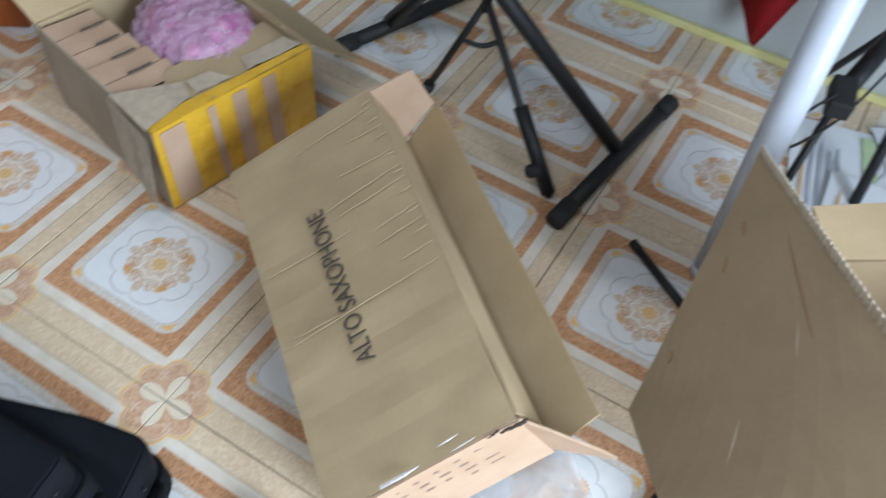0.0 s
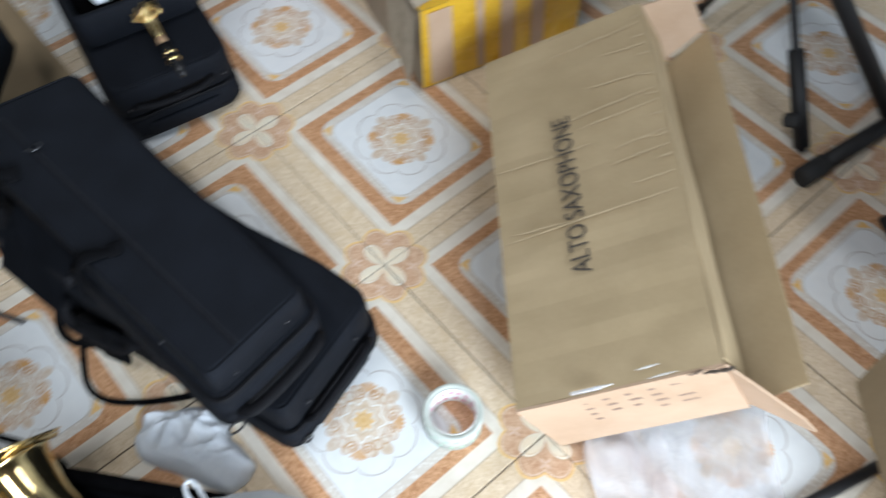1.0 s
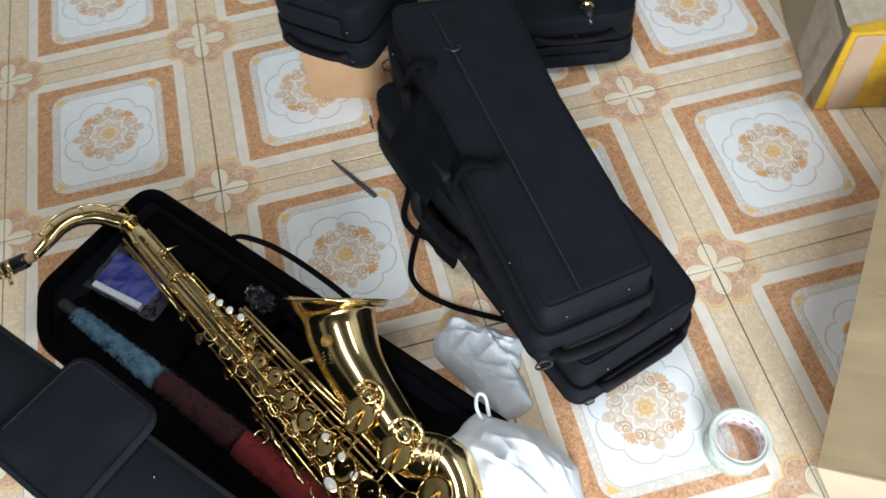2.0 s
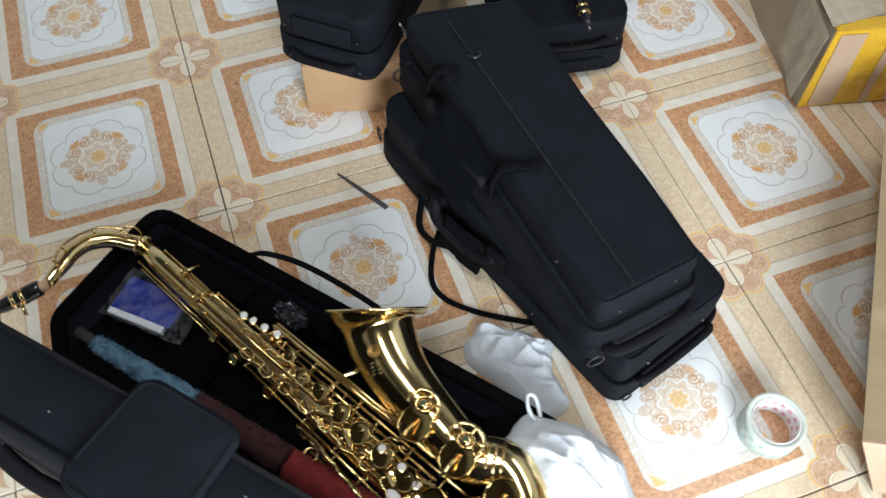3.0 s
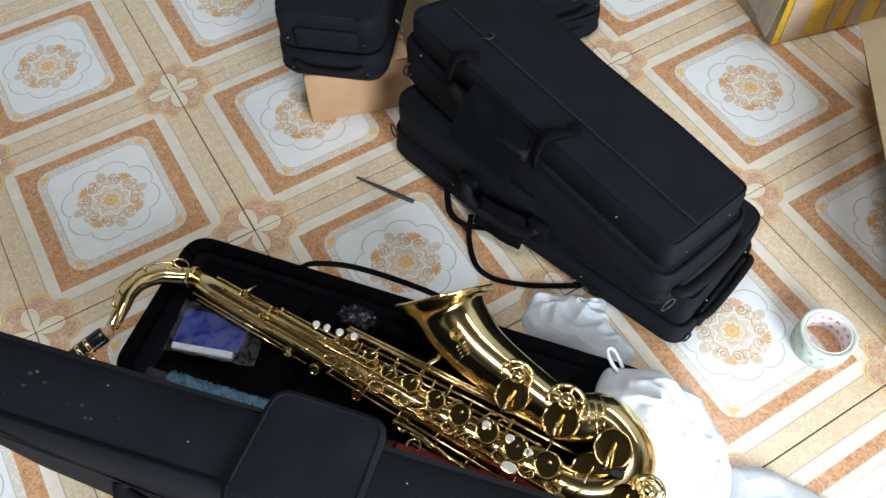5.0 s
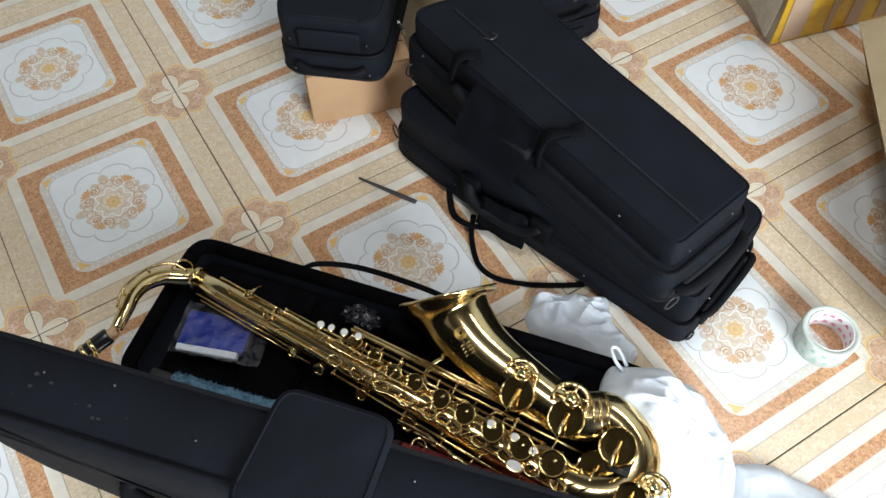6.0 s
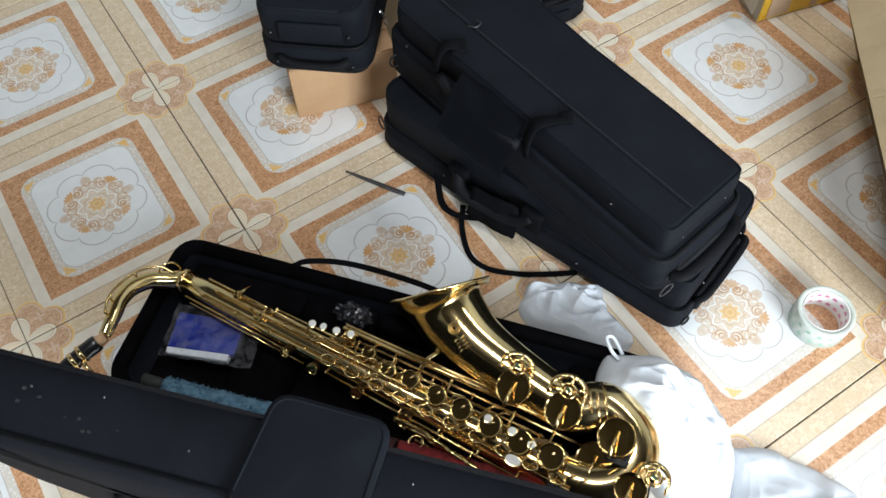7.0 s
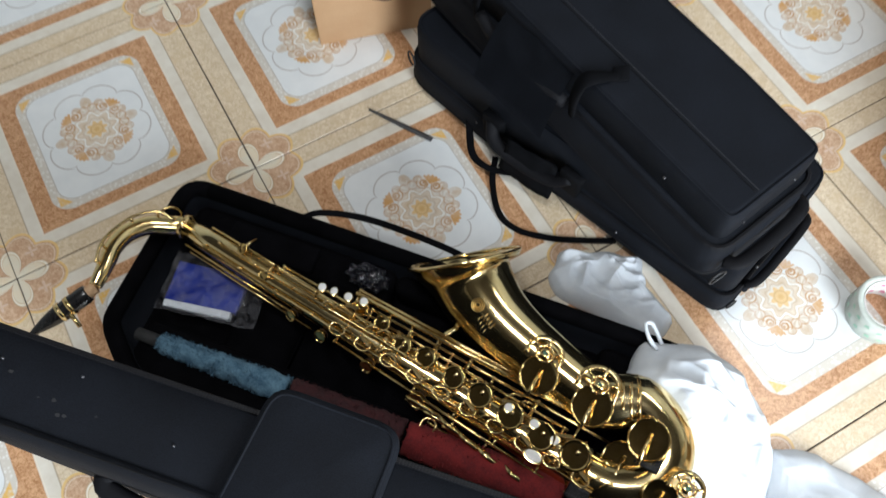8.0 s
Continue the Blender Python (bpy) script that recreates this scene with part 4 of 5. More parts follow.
    # stack bridges between the cups
    for k in range(10):
        s = 0.28 + 0.04 * k
        part("key_bridge", box(-0.010, 0.010, -0.003, 0.003, -0.0012, 0.0012, 0.0008, 1), BRASS_KEY, sx, at=axes(at(s, 0.018 - 0.03 * (k % 2), 0.031 + 0.008 * s), A + side * 0.4 * (-1) ** k, up))
        bm = bmesh.new()
        tube([at(s + 0.011 * math.cos(a), -0.018 + 0.008 * math.sin(a), 0.030 + 0.006 * s) for a in np.linspace(0, 2 * math.pi, 15)], 0.0016, 6, bm=bm, cap=False)
        part("cup_guard", bm, BRASS_KEY, sx, smooth=True)
    # thin wires of the spring keys in between
    for k in range(26):
        s = 0.24 + 0.017 * k
        lat = random.uniform(-0.024, 0.022)
        part("key_arm", tube([at(s, lat, 0.026), at(s + 0.008, lat + 0.010, 0.033), at(s + 0.018, lat + 0.014, 0.026)], 0.0018, 6, 3), BRASS_KEY, sx, smooth=True)
    part("bell_brace", tube([at(0.40, 0.026, 0.008), at(0.40, 0.055, 0.010), at(0.41, 0.075, 0.012)], 0.004, 8, 3), BRASS, sx, smooth=True)
    bm = bmesh.new()
    tube([at(0.445 + 0.010 * math.cos(a), -0.055 + 0.010 * math.sin(a), 0.0) for a in np.linspace(0, 2 * math.pi, 17)], 0.0018, 6, bm=bm, cap=False)
    part("strap_ring", bm, BRASS_KEY, sx, smooth=True)
    # long rods to the low keys, beside the bell
    rod(sx, at(0.27, 0.040, 0.022), at(0.58, 0.052, 0.030), 0.0036)
    rod(sx, at(0.27, 0.047, 0.018), at(0.60, 0.060, 0.026), 0.0028)
    for s in (0.275, 0.36, 0.45, 0.55):
        post(sx, at(s, 0.020, 0.010), at(s, 0.042, 0.022))
    # low keys and guards on the bell and bow
    for p, r in (((0.178, -0.553, 0.160), 0.0255), ((0.214, -0.618, 0.162), 0.0265), ((0.252, -0.686, 0.158), 0.0265), ((0.226, -0.748, 0.150), 0.022), ((0.216, -0.690, 0.128), 0.027)):
        cup(sx, V(p), (-0.42, 0.0, 1.0), r, "low_key_cup")
        rod(sx, V(p) + V((-0.03, -0.016, 0.010)), V(p) + V((0.004, 0.004, 0.009)), 0.0026, "key_arm")
    for p, r in (((0.196, -0.535, 0.166), 0.020), ((0.232, -0.602, 0.168), 0.022), ((0.256, -0.755, 0.154), 0.018)):
        key_guard(sx, V(p), (-0.10, -0.02, 1), r, (0.47, -0.88, 0))
    part("thumb_plate", box(-0.016, 0.016, -0.011, 0.011, -0.003, 0.003, 0.002), EBONITE, sx, at=axes(at(0.70, 0.045, 0.040), A, up))
    part("thumb_plate", box(-0.014, 0.014, -0.010, 0.010, -0.004, 0.004, 0.003), EBONITE, sx, at=axes(at(0.645, -0.035, 0.030), A, up))
    for p, st in (((-0.006, -0.305, 0.149), 1.0), ((0.005, -0.318, 0.149), 0.85), ((0.018, -0.334, 0.148), 1.0), ((0.033, -0.350, 0.147), 1.0), ((0.125, -0.567, 0.153), 1.0), ((0.142, -0.600, 0.153), 1.05), ((0.153, -0.629, 0.152), 1.0)):
        pearl(sx, V(p), up, stretch=st)
    pearl(sx, V((0.120, -0.632, 0.150)), up, 0.0068, 1.6)
    return sx


tenor = saxophone("saxophone", pose(0, -0.005, 0), "gold lacquered tenor saxophone lying in its open case")


def straight_saxophone(name, tip, end, label):
    """A slim straight saxophone from its mouthpiece tip to its bell."""
    sx = thing(name, pose(0, 0, 0), label, "saxophone")
    tip, end = V(tip), V(end)
    d = (end - tip).normalized()
    L = (end - tip).length
    up = (V((0, 0, 1)) - d * d.z).normalized()
    side = d.cross(up)
    P = lambda s, lat=0.0, h=0.0: tip + d * s + side * lat + up * h
    part("mouthpiece", tube([(*P(0), 0.004), (*P(0.02), 0.008), (*P(0.05), 0.0105), (*P(0.075), 0.011)], 0.01, 14), EBONITE, sx, "black mouthpiece", True)
    bm = bmesh.new()
    for s in (0.035, 0.050):
        tube([P(s), P(s + 0.006)], 0.0122, 14, bm=bm)
    part("ligature", bm, BRASS_KEY, sx, "brass ligature", True)
    part("cork", tube([P(0.074), P(0.095)], 0.0078, 12), CORK, sx, smooth=True)
    part("body_tube", tube([(*P(0.094), 0.0085), (*P(0.2), 0.013), (*P(L - 0.08), 0.026), (*P(L - 0.02), 0.036), (*P(L), 0.046)], 0.02, 20), BRASS, sx, smooth=True)
    for lat, h in ((0.014, 0.016), (-0.014, 0.016), (0.022, 0.004), (-0.021, 0.006), (0.0, 0.022)):
        rod(sx, P(0.14, lat, h), P(L - 0.09, lat * 1.6, h * 1.7))
    random.seed(17)
    for k in range(13):
        s = 0.135 + 0.033 * k
        post(sx, P(s, 0.006, 0.006), P(s, 0.016 + 0.012 * random.random(), 0.02 + 0.012 * s))
        post(sx, P(s, -0.006, 0.006), P(s, -0.016 - 0.014 * random.random(), 0.018 + 0.012 * s))
        cup(sx, P(s + 0.012, 0.012 * (-1) ** k, 0.020 + 0.02 * s), up, 0.008 + 0.012 * s)
        part("key_arm", tube([P(s, -0.02, 0.02), P(s + 0.01, 0.0, 0.03), P(s + 0.014, 0.022, 0.018)], 0.0022, 6, 3), BRASS_KEY, sx, smooth=True)
    return sx


straight_saxophone("saxophone", (0.722, 0.052, 0.162), (0.80, 0.60, 0.245), "slim gold saxophone with black mouthpiece lying over an open black case")
rag = thing("white_tissue", C3 @ pose(0.19, 0.165, 0.226), "small crumpled white tissue in the open case", "tissue")

# ---- things in and round the open case ----


packet = thing("cloth_packet", axes((-0.145, -0.206, 0.084), (0.086, -0.079, 0), (0.03, 0.02, 1)), "blue polishing cloth folded in a clear plastic packet", "cloth")
part("cloth", crumple(box(-0.053, 0.053, -0.028, 0.032, -0.008, 0.006, 0.003), 0.003, 30, 2), BLUECLOTH, packet)
part("label_strip", crumple(box(-0.053, 0.046, -0.037, -0.026, -0.004, 0.0065, 0.002), 0.003, 40, 5), CLOTH, packet, "white strip along the edge")
wrap = bmesh.new()
bmesh.ops.create_grid(wrap, x_segments=16, y_segments=14, size=0.5)
for v in wrap.verts:
    v.co = V((v.co.x * 0.145 + 0.012, v.co.y * 0.090, 0.0105))
part("plastic_wrap", crumple(wrap, 0.003, 40, 4), CLEARFILM, packet, "clear plastic wrapper", True)
pk2 = thing("film_packet", OC @ pose(0.268, -0.062, 0.108), "small crinkled dark plastic packet in the case", "packet")
rg = bmesh.new()
bmesh.ops.create_icosphere(rg, subdivisions=4, radius=0.5)
for v in rg.verts:
    v.co = V((v.co.x * 0.10, v.co.y * 0.05, v.co.z * 0.035))
part("paper", crumple(rg, 0.012, 30, 12), CLOTH, rag, smooth=True)
ball = bmesh.new()
bmesh.ops.create_icosphere(ball, subdivisions=4, radius=0.5)
for v in ball.verts:
    v.co = V((v.co.x * 0.062, v.co.y * 0.032, v.co.z * 0.020))
part("film", crumple(ball, 0.010, 110, 6), DARKFILM, pk2)


def swab(name, a, b, r0, r1, material, label, hairs, seed):
    ob = thing(name, pose(0, 0, 0), label, "swab")
    random.seed(seed)
    a, b = V(a), V(b)
    part("core", crumple(tube([(*(a.lerp(b, s)), r0 + (r1 - r0) * s) for s in np.linspace(0, 1, 28)], 0.01, 16), 0.004, 60, seed), material, ob, smooth=True)
    d = (b - a).normalized()
    x = d.orthogonal().normalized()
    y = d.cross(x)
    bm = bmesh.new()
    for _ in range(hairs):
        s, th = random.random(), random.uniform(0, 2 * math.pi)
        r = r0 + (r1 - r0) * s
        o = x * math.cos(th) + y * math.sin(th)
        p = a.lerp(b, s) + o * r * 0.85
        w = (d * random.uniform(-1, 1) + o.cross(d) * random.uniform(-1, 1)).normalized() * 0.0011
        q = p + o * random.uniform(0.002, 0.006) + d * random.uniform(-0.004, 0.004) + o.cross(d) * random.uniform(-0.004, 0.004)
        bm.faces.new([bm.verts.new(c) for c in (p - w, p + w, q + w * 0.4, q - w * 0.4)])
    tagged(part("fuzz", bm, material, ob), kind="stuff")
    return ob


sw = swab("blue_swab", (-0.230, -0.252, 0.100), (-0.108, -0.400, 0.104), 0.012, 0.018, BLUEFUZZ, "fluffy blue cleaning swab lying in the case", 1600, 21)
part("tip", tube([(-0.252, -0.225, 0.100), (-0.230, -0.252, 0.100)], 0.009, 10), RUBBER, sw, "black tip", True)
swab("red_swab", (-0.103, -0.405, 0.106), (-0.004, -0.525, 0.100), 0.018, 0.021, MAROON, "fluffy maroon cleaning brush lying in the case", 1400, 22)
swab("red_swab", (0.000, -0.530, 0.100), (0.132, -0.690, 0.096), 0.022, 0.026, REDFUZZ, "fluffy dark red cleaning brush lying in the case", 2000, 23)


def cloth_pile(name, pts, height, label, seed, folds, over=None):
    """A crumpled cloth heaped on the floor within an outline: high in the middle, thin at the edge."""
    ob = thing(name, pose(0, 0, 0), label, "cloth")
    loop = fillet([V(p) for p in pts], 0.022, 4)
    loop = [V(p) for i, a in enumerate(loop) for p in (a, a.lerp(loop[(i + 1) % len(loop)], 0.34), a.lerp(loop[(i + 1) % len(loop)], 0.67))]
    loop = [p + V((noise.noise(V((p.x * 45, p.y * 45, seed))), noise.noise(V((p.x * 45, p.y * 45, seed + 7))))) * 0.006 for p in loop]
    c = sum(loop, V((0, 0))) / len(loop)
    bm = bmesh.new()
    rings = []
    n = len(loop)
    steps = 44
    for k in range(steps + 1):
        s = 1 - k / steps
        ring = []
        for i, q in enumerate(loop):
            p = c.lerp(q, max(s, 0.01))
            prof = min(1.0, (1 - s) * 3.2) ** 0.6
            w = noise.noise(V((p.x * folds, p.y * folds, seed)))
            w2 = abs(noise.noise(V((p.x * folds * 2.1, p.y * folds * 1.3, seed + 9))))
            w3 = noise.noise(V((p.x * folds * 4.5, p.y * folds * 4.5, seed + 3)))
            z = 0.003 + prof * height * max(0.12, 0.62 + 0.50 * w + 0.40 * (0.35 - w2) + 0.05 * w3)
            # long pinched folds, straight for a stretch and then fading out
            for turn, pitch, sd, high in ((0.5, 1.0, 21, 0.012), (2.0, 1.3, 33, 0.010), (1.1, 2.2, 47, 0.004)):
                u = (p.x * math.cos(turn) + p.y * math.sin(turn)) * folds * pitch
                v2 = (p.y * math.cos(turn) - p.x * math.sin(turn)) * folds * 0.35
                q1 = max(0.0, 1 - abs(noise.noise(V((u + 0.4 * w, v2, seed + sd)))) * 6.0)
                z += prof * high * q1 ** 1.5
            z += 0.0012 * prof * noise.noise(V((p.x * 70, p.y * 70, seed + 5)))
            if over:
                z += over(p) * (1 - s * 0.25)
            ring.append((p.x, p.y, z))
        rings.append(ring)
    skin(bm, [[(x, y, 0.001) for x, y, z in rings[0]]] + rings)
    part("fabric", bm, CLOTH, ob, smooth=True)
    return ob


cloth_pile("white_cloth", [(0.312, -0.398), (0.300, -0.43), (0.345, -0.50), (0.378, -0.568), (0.436, -0.560), (0.428, -0.49), (0.455, -0.442), (0.425, -0.425), (0.40, -0.405), (0.35, -0.372)], 0.040, "crumpled white cotton cloth on the tiles beside the case", 1.7, 12)


def over_case(p):
    """How high the case's rim lifts a cloth that lies across it."""
    q = OC.inverted() @ V((p.x, p.y, 0))
    f = lambda x, w: max(0.0, min(1.0, 0.5 - x / w))
    return 0.128 * f(q.x - 0.775, 0.09) * f(q.y - 0.028, 0.09)


bag = cloth_pile("white_drawstring_bag", [(0.338, -0.572), (0.276, -0.608), (0.296, -0.690), (0.300, -0.79), (0.37, -0.835), (0.438, -0.79), (0.462, -0.735), (0.468, -0.665), (0.425, -0.612)], 0.040, "white cotton drawstring bag lying over the end of the open case", 4.2, 11, over_case)
cloth_pile("white_cloth", [(0.445, -0.768), (0.37, -0.845), (0.285, -0.835), (0.27, -0.93), (0.36, -1.01), (0.53, -1.00), (0.545, -0.925), (0.520, -0.865), (0.492, -0.812)], 0.022, "smooth white cotton cloth spread on the tiles below a bag", 9.1, 7)
part("drawstring", tube([(0.342, -0.595, 0.120), (0.337, -0.580, 0.134), (0.343, -0.562, 0.136), (0.353, -0.566, 0.132), (0.352, -0.592, 0.120)], 0.0028, 8, 6), CLOTH, bag, "thick white cord loop", True)

# tape roll
tape = thing("tape_roll", pose(0.704, -0.693, 0), "clear packing tape roll with pink and green print lying flat", "tape")
R0, R1, H = 0.0350, 0.0458, 0.046
part("roll", lathe([(R0 + 0.002, 0.001), (R1 - 0.001, 0.0), (R1, 0.001), (R1, H - 0.001), (R1 - 0.001, H), (R0 + 0.002, H - 0.001)], 48, closed=True), TAPEROLL, tape, "clear tape with a milky face", True)
part("core", lathe([(R0, 0.0005), (R0 + 0.0018, 0.0005), (R0 + 0.0018, H - 0.0005), (R0, H - 0.0005)], 48, closed=True), PINKTAPE, tape, "white card core", True)
random.seed(8)
for inner in (True, False):
    for k in range(16):
        for z in (0.014, 0.034):
            a = 2 * math.pi * (k + (0.5 if z > 0.02 else 0) + random.uniform(-0.1, 0.1)) / 16
            rr = R0 - 0.0004 if inner else R1 + 0.0004
            bm = bmesh.new()
            w, h = 0.0042, 0.0036
            pts = [(rr * math.cos(a + dx / rr), rr * math.sin(a + dx / rr), z + dz) for dx, dz in ((-w, -h), (w, -h), (w * 0.5, h), (-w * 0.7, h * 0.7))]
            bm.faces.new([bm.verts.new(p) for p in pts])
            part("print_mark", bm, PINKINK if inner else TEALINK, tape)

# ---- the long lettered box ----
# local x along it, y across its lettered face (up the slope), z out of the face; origin at the low front corner of that face
# a little paler than the board, for the crease lines
CREASED = surface("pale_crease_cardboard", (0.46, 0.35, 0.21), (0.53, 0.41, 0.255), 0.7)
GLINT = surface("painted_tape_glint", (0.72, 0.70, 0.66), (0.80, 0.78, 0.74), 0.08, scale=40)
TORN = surface("torn_gap_dark", (0.05, 0.04, 0.032), (0.11, 0.085, 0.065), 0.9, scale=200)
BX = V((0.620, 0.7845, 0.0))
BZ = V((-0.365, 0.289, 0.885))
BM = axes((0.744, -0.778, 0.152), BX, BZ)
BL, BW, BD, CT = 0.645, 0.283, 0.170, 0.004
longbox = thing("cardboard_box", BM, "long open brown cardboard box with black lettering, tilted on the tiles", "box")
# local y of this pose runs down the slope, so the face spans y from 0 to -BW
def lb(x, w, z): return (x, -w, z)


def dented(bm, amount, seed):
    for v in bm.verts:
        v.co += V((0, 0, 1)) * amount * (noise.noise(V((v.co.x * 9, v.co.y * 9, seed))) + 0.5 * noise.noise(V((v.co.x * 26, v.co.y * 7, seed))))
    return bm


part("lettered_side", dented(panel(lb(0, 0, 0), lb(BL, 0, 0), lb(BL, BW, 0), lb(0, BW, 0), -CT, 40, 18), 0.0030, 1), CARD, longbox)
part("under_side", panel(lb(0, 0, -BD), lb(BL, 0, -BD), lb(BL, BW, -BD), lb(0, BW, -BD), CT, 4, 3, 0.002), CARD, longbox)
part("low_side", panel(lb(0, CT, -CT), lb(BL, CT, -CT), lb(BL, CT, -BD + CT), lb(0, CT, -BD + CT), CT, 4, 2, 0.001), CARD, longbox)
part("end_side", panel(lb(0, 0, 0), lb(0, BW, 0), lb(0, BW, -BD), lb(0, 0, -BD), CT, 8, 5, 0.003), CARD_IN, longbox, "pinkish end with stamped marks")
part("end_side", panel(lb(BL, 0, 0), lb(BL, 0, -BD), lb(BL, BW, -BD), lb(BL, BW, 0), CT, 4, 4, 0.002), CARD, longbox)
# flaps round the opening on the high side
part("long_flap", panel(lb(0.0, BW + 0.001, -BD), lb(BL, BW + 0.001, -BD), lb(BL + 0.004, BW + 0.088, -BD + 0.045), lb(0.002, BW + 0.086, -BD + 0.028), CT, 14, 6, 0.003), CARD, longbox, "long flap folded outwards")
part("inner_flap", panel(lb(0.006, BW, 0.0), lb(BL - 0.004, BW, 0.0), lb(BL - 0.012, BW + 0.004, -0.085), lb(0.006, BW + 0.008, -0.085), CT, 22, 6, 0.004), CARD, longbox, "long flap folded down into the box")
part("end_flap", panel(lb(BL - 0.002, BW + 0.002, -0.006), lb(BL - 0.002, BW + 0.002, -BD + 0.02), lb(BL + 0.006, BW + 0.082, -BD + 0.05), lb(BL + 0.006, BW + 0.082, -0.022), CT, 5, 6, 0.002), CARD_IN, longbox, "small end flap standing open")
part("end_flap", panel(lb(0.002, BW + 0.002, -BD + 0.012), lb(0.002, BW + 0.002, -0.008), lb(-0.055, BW + 0.07, -0.10), lb(-0.045, BW + 0.075, -BD - 0.02), CT, 5, 6, 0.003), CARD_IN, longbox, "small torn end flap hanging down")
# creases, and a crushed strip along the high edge
random.seed(6)
marks = [(0.262, 0.005, 0.270, 0.278), (0.400, 0.0, 0.396, 0.17), (0.275, 0.02, 0.268, 0.12), (0.345, 0.19, 0.352, 0.28), (0.43, 0.15, 0.437, 0.282), (0.452, 0.12, 0.463, 0.28), (0.505, 0.17, 0.498, 0.282), (0.372, 0.20, 0.380, 0.282), (0.562, 0.21, 0.556, 0.282), (0.30, 0.22, 0.302, 0.28), (0.60, 0.12, 0.605, 0.28)]
marks += [(x, 0.262, x + random.uniform(-0.004, 0.004), 0.284) for x in np.arange(0.33, 0.63, 0.041)]
for x0, w0, x1, w1 in marks:
    line = []
    for k in np.linspace(0, 1, 7):
        x, w = x0 + (x1 - x0) * k + random.uniform(-0.0008, 0.0008), w0 + (w1 - w0) * k
        z = 0.0034 + 0.0030 * (noise.noise(V((x * 9, -w * 9, 1))) + 0.5 * noise.noise(V((x * 26, -w * 7, 1))))
        line.append((*lb(x, w, z + 0.0006), 0.0011 * (0.35 + math.sin(math.pi * k))))
    part("crease", tube(line, 0.001, 6, 2, flat=0.5), CREASED, longbox, smooth=True)
# white glints on the clear tape, put in as pale strips
part("clear_tape", panel(lb(-0.0015, 0.085, 0.007), lb(0.0015, 0.085, 0.007), lb(0.0015, 0.125, 0.007), lb(-0.0015, 0.125, 0.007), 0.006, 1, 6, 0.0006), FILM, longbox, "shine along clear tape, drawn as a whitish film strip")
for x, w, l, th in ((0.014, 0.190, 0.016, 0.0016), (0.001, 0.118, 0.024, 0.0026), (-0.001, 0.206, 0.020, 0.0012)):
    part("clear_tape", tube([(*lb(x, w - l, 0.0056), th * 0.3), (*lb(x + 0.001, w, 0.0062), th), (*lb(x + 0.002, w + l, 0.0056), th * 0.3)], th, 6, 4, flat=0.35), GLINT, longbox, "glint on clear tape, drawn as a pale ridge", True)
# the torn corner where end and top part; its shaded gap is dark jagged bits
random.seed(44)
for k in range(9):
    w = 0.238 + 0.006 * k
    q = (lb(-0.004 + random.uniform(-0.004, 0.002), w, 0.001 - 0.0008 * k))
    part("torn_edge", tube([(*q, 0.0006), (q[0] - 0.002, q[1] - 0.004, q[2] + 0.001 + 0.0004 * k, 0.0012 + 0.0003 * k), (q[0] + 0.002, q[1] - 0.009, q[2] - 0.002, 0.0006)], 0.002, 6, 3, flat=0.5), TORN, longbox)
curve = bpy.data.curves.new("lettering", "FONT")
curve.body, curve.size, curve.align_x, curve.align_y, curve.extrude = "ALTO SAXOPHONE", 0.0425, "LEFT", "BOTTOM_BASELINE", 0.0004
curve.materials.append(INK)
text = new("lettering", curve)
text.parent = longbox
text.matrix_basis = pose(0.176, -0.138, 0.0066) @ Matrix.Diagonal((0.765, 1.0, 1, 1))
tagged(text, "black printed capital letters")
# stamped marks on the pinkish end, too faint to read
random.seed(31)
for col in range(5):
    for row in range(4):
        w, z = 0.085 + 0.031 * col, -0.022 - 0.022 * row
        if col == 4:
            wd, ht = 0.022, 0.005
        else:
            wd, ht = random.uniform(0.008, 0.017), 0.006
        if random.random() < 0.85:
            part("stamp_mark", panel((-0.0036, -w, z), (-0.0036, -w - wd, z), (-0.0036, -w - wd, z - ht), (-0.0036, -w, z - ht), 0.0004), STAMP, longbox)

# clear plastic film beside the box: a sheet and a folded-over end
filmob = thing("plastic_film", pose(0.905, -0.985, 0.002, 0, 0, -38), "crumpled clear plastic film on the tiles beside the long box", "plastic film")
for nm, sx, sy, ox, oy, oz, sd in (("sheet", 0.28, 0.20, 0, 0, 0.008, 1), ("folded_end", 0.12, 0.19, -0.08, 0.0, 0.019, 7)):
    film = bmesh.new()
    bmesh.ops.create_grid(film, x_segments=40, y_segments=30, size=0.5)
    for v in film.verts:
        x, y = v.co.x * sx, v.co.y * sy
        rag = 1 + 0.10 * noise.noise(V((x * 14, y * 14, sd)))
        ridge = abs(noise.noise(V((x * 30, y * 22, sd))))
        v.co = V((ox + x * rag, oy + y * rag, oz + 0.008 * noise.noise(V((x * 20, y * 20, sd))) - 0.008 * ridge + 0.004))
    part(nm, film, FILM, filmob, smooth=True)

# ---- the open box with yellow tape ----
AM = axes((1.113, -0.131, 0), (0.972, -0.235, 0), (0, 0, 1))
CARD_DULL = surface("greyish_cardboard", (0.40, 0.33, 0.24), (0.50, 0.42, 0.32), 0.85, scale=9, fine=170, relief=0.2, patch=0.3, stretch=(1, 1, 0.3))
boxa = thing("cardboard_box", AM, "open brown cardboard box with yellow tape round a pink bundle", "box")
W, D, Hh = 0.352, 0.40, 0.200
part("front_side", panel((0, 0, 0), (W, 0, 0), (W, 0, Hh), (0, 0, Hh), CT, 6, 4, 0.002), CARD, boxa)
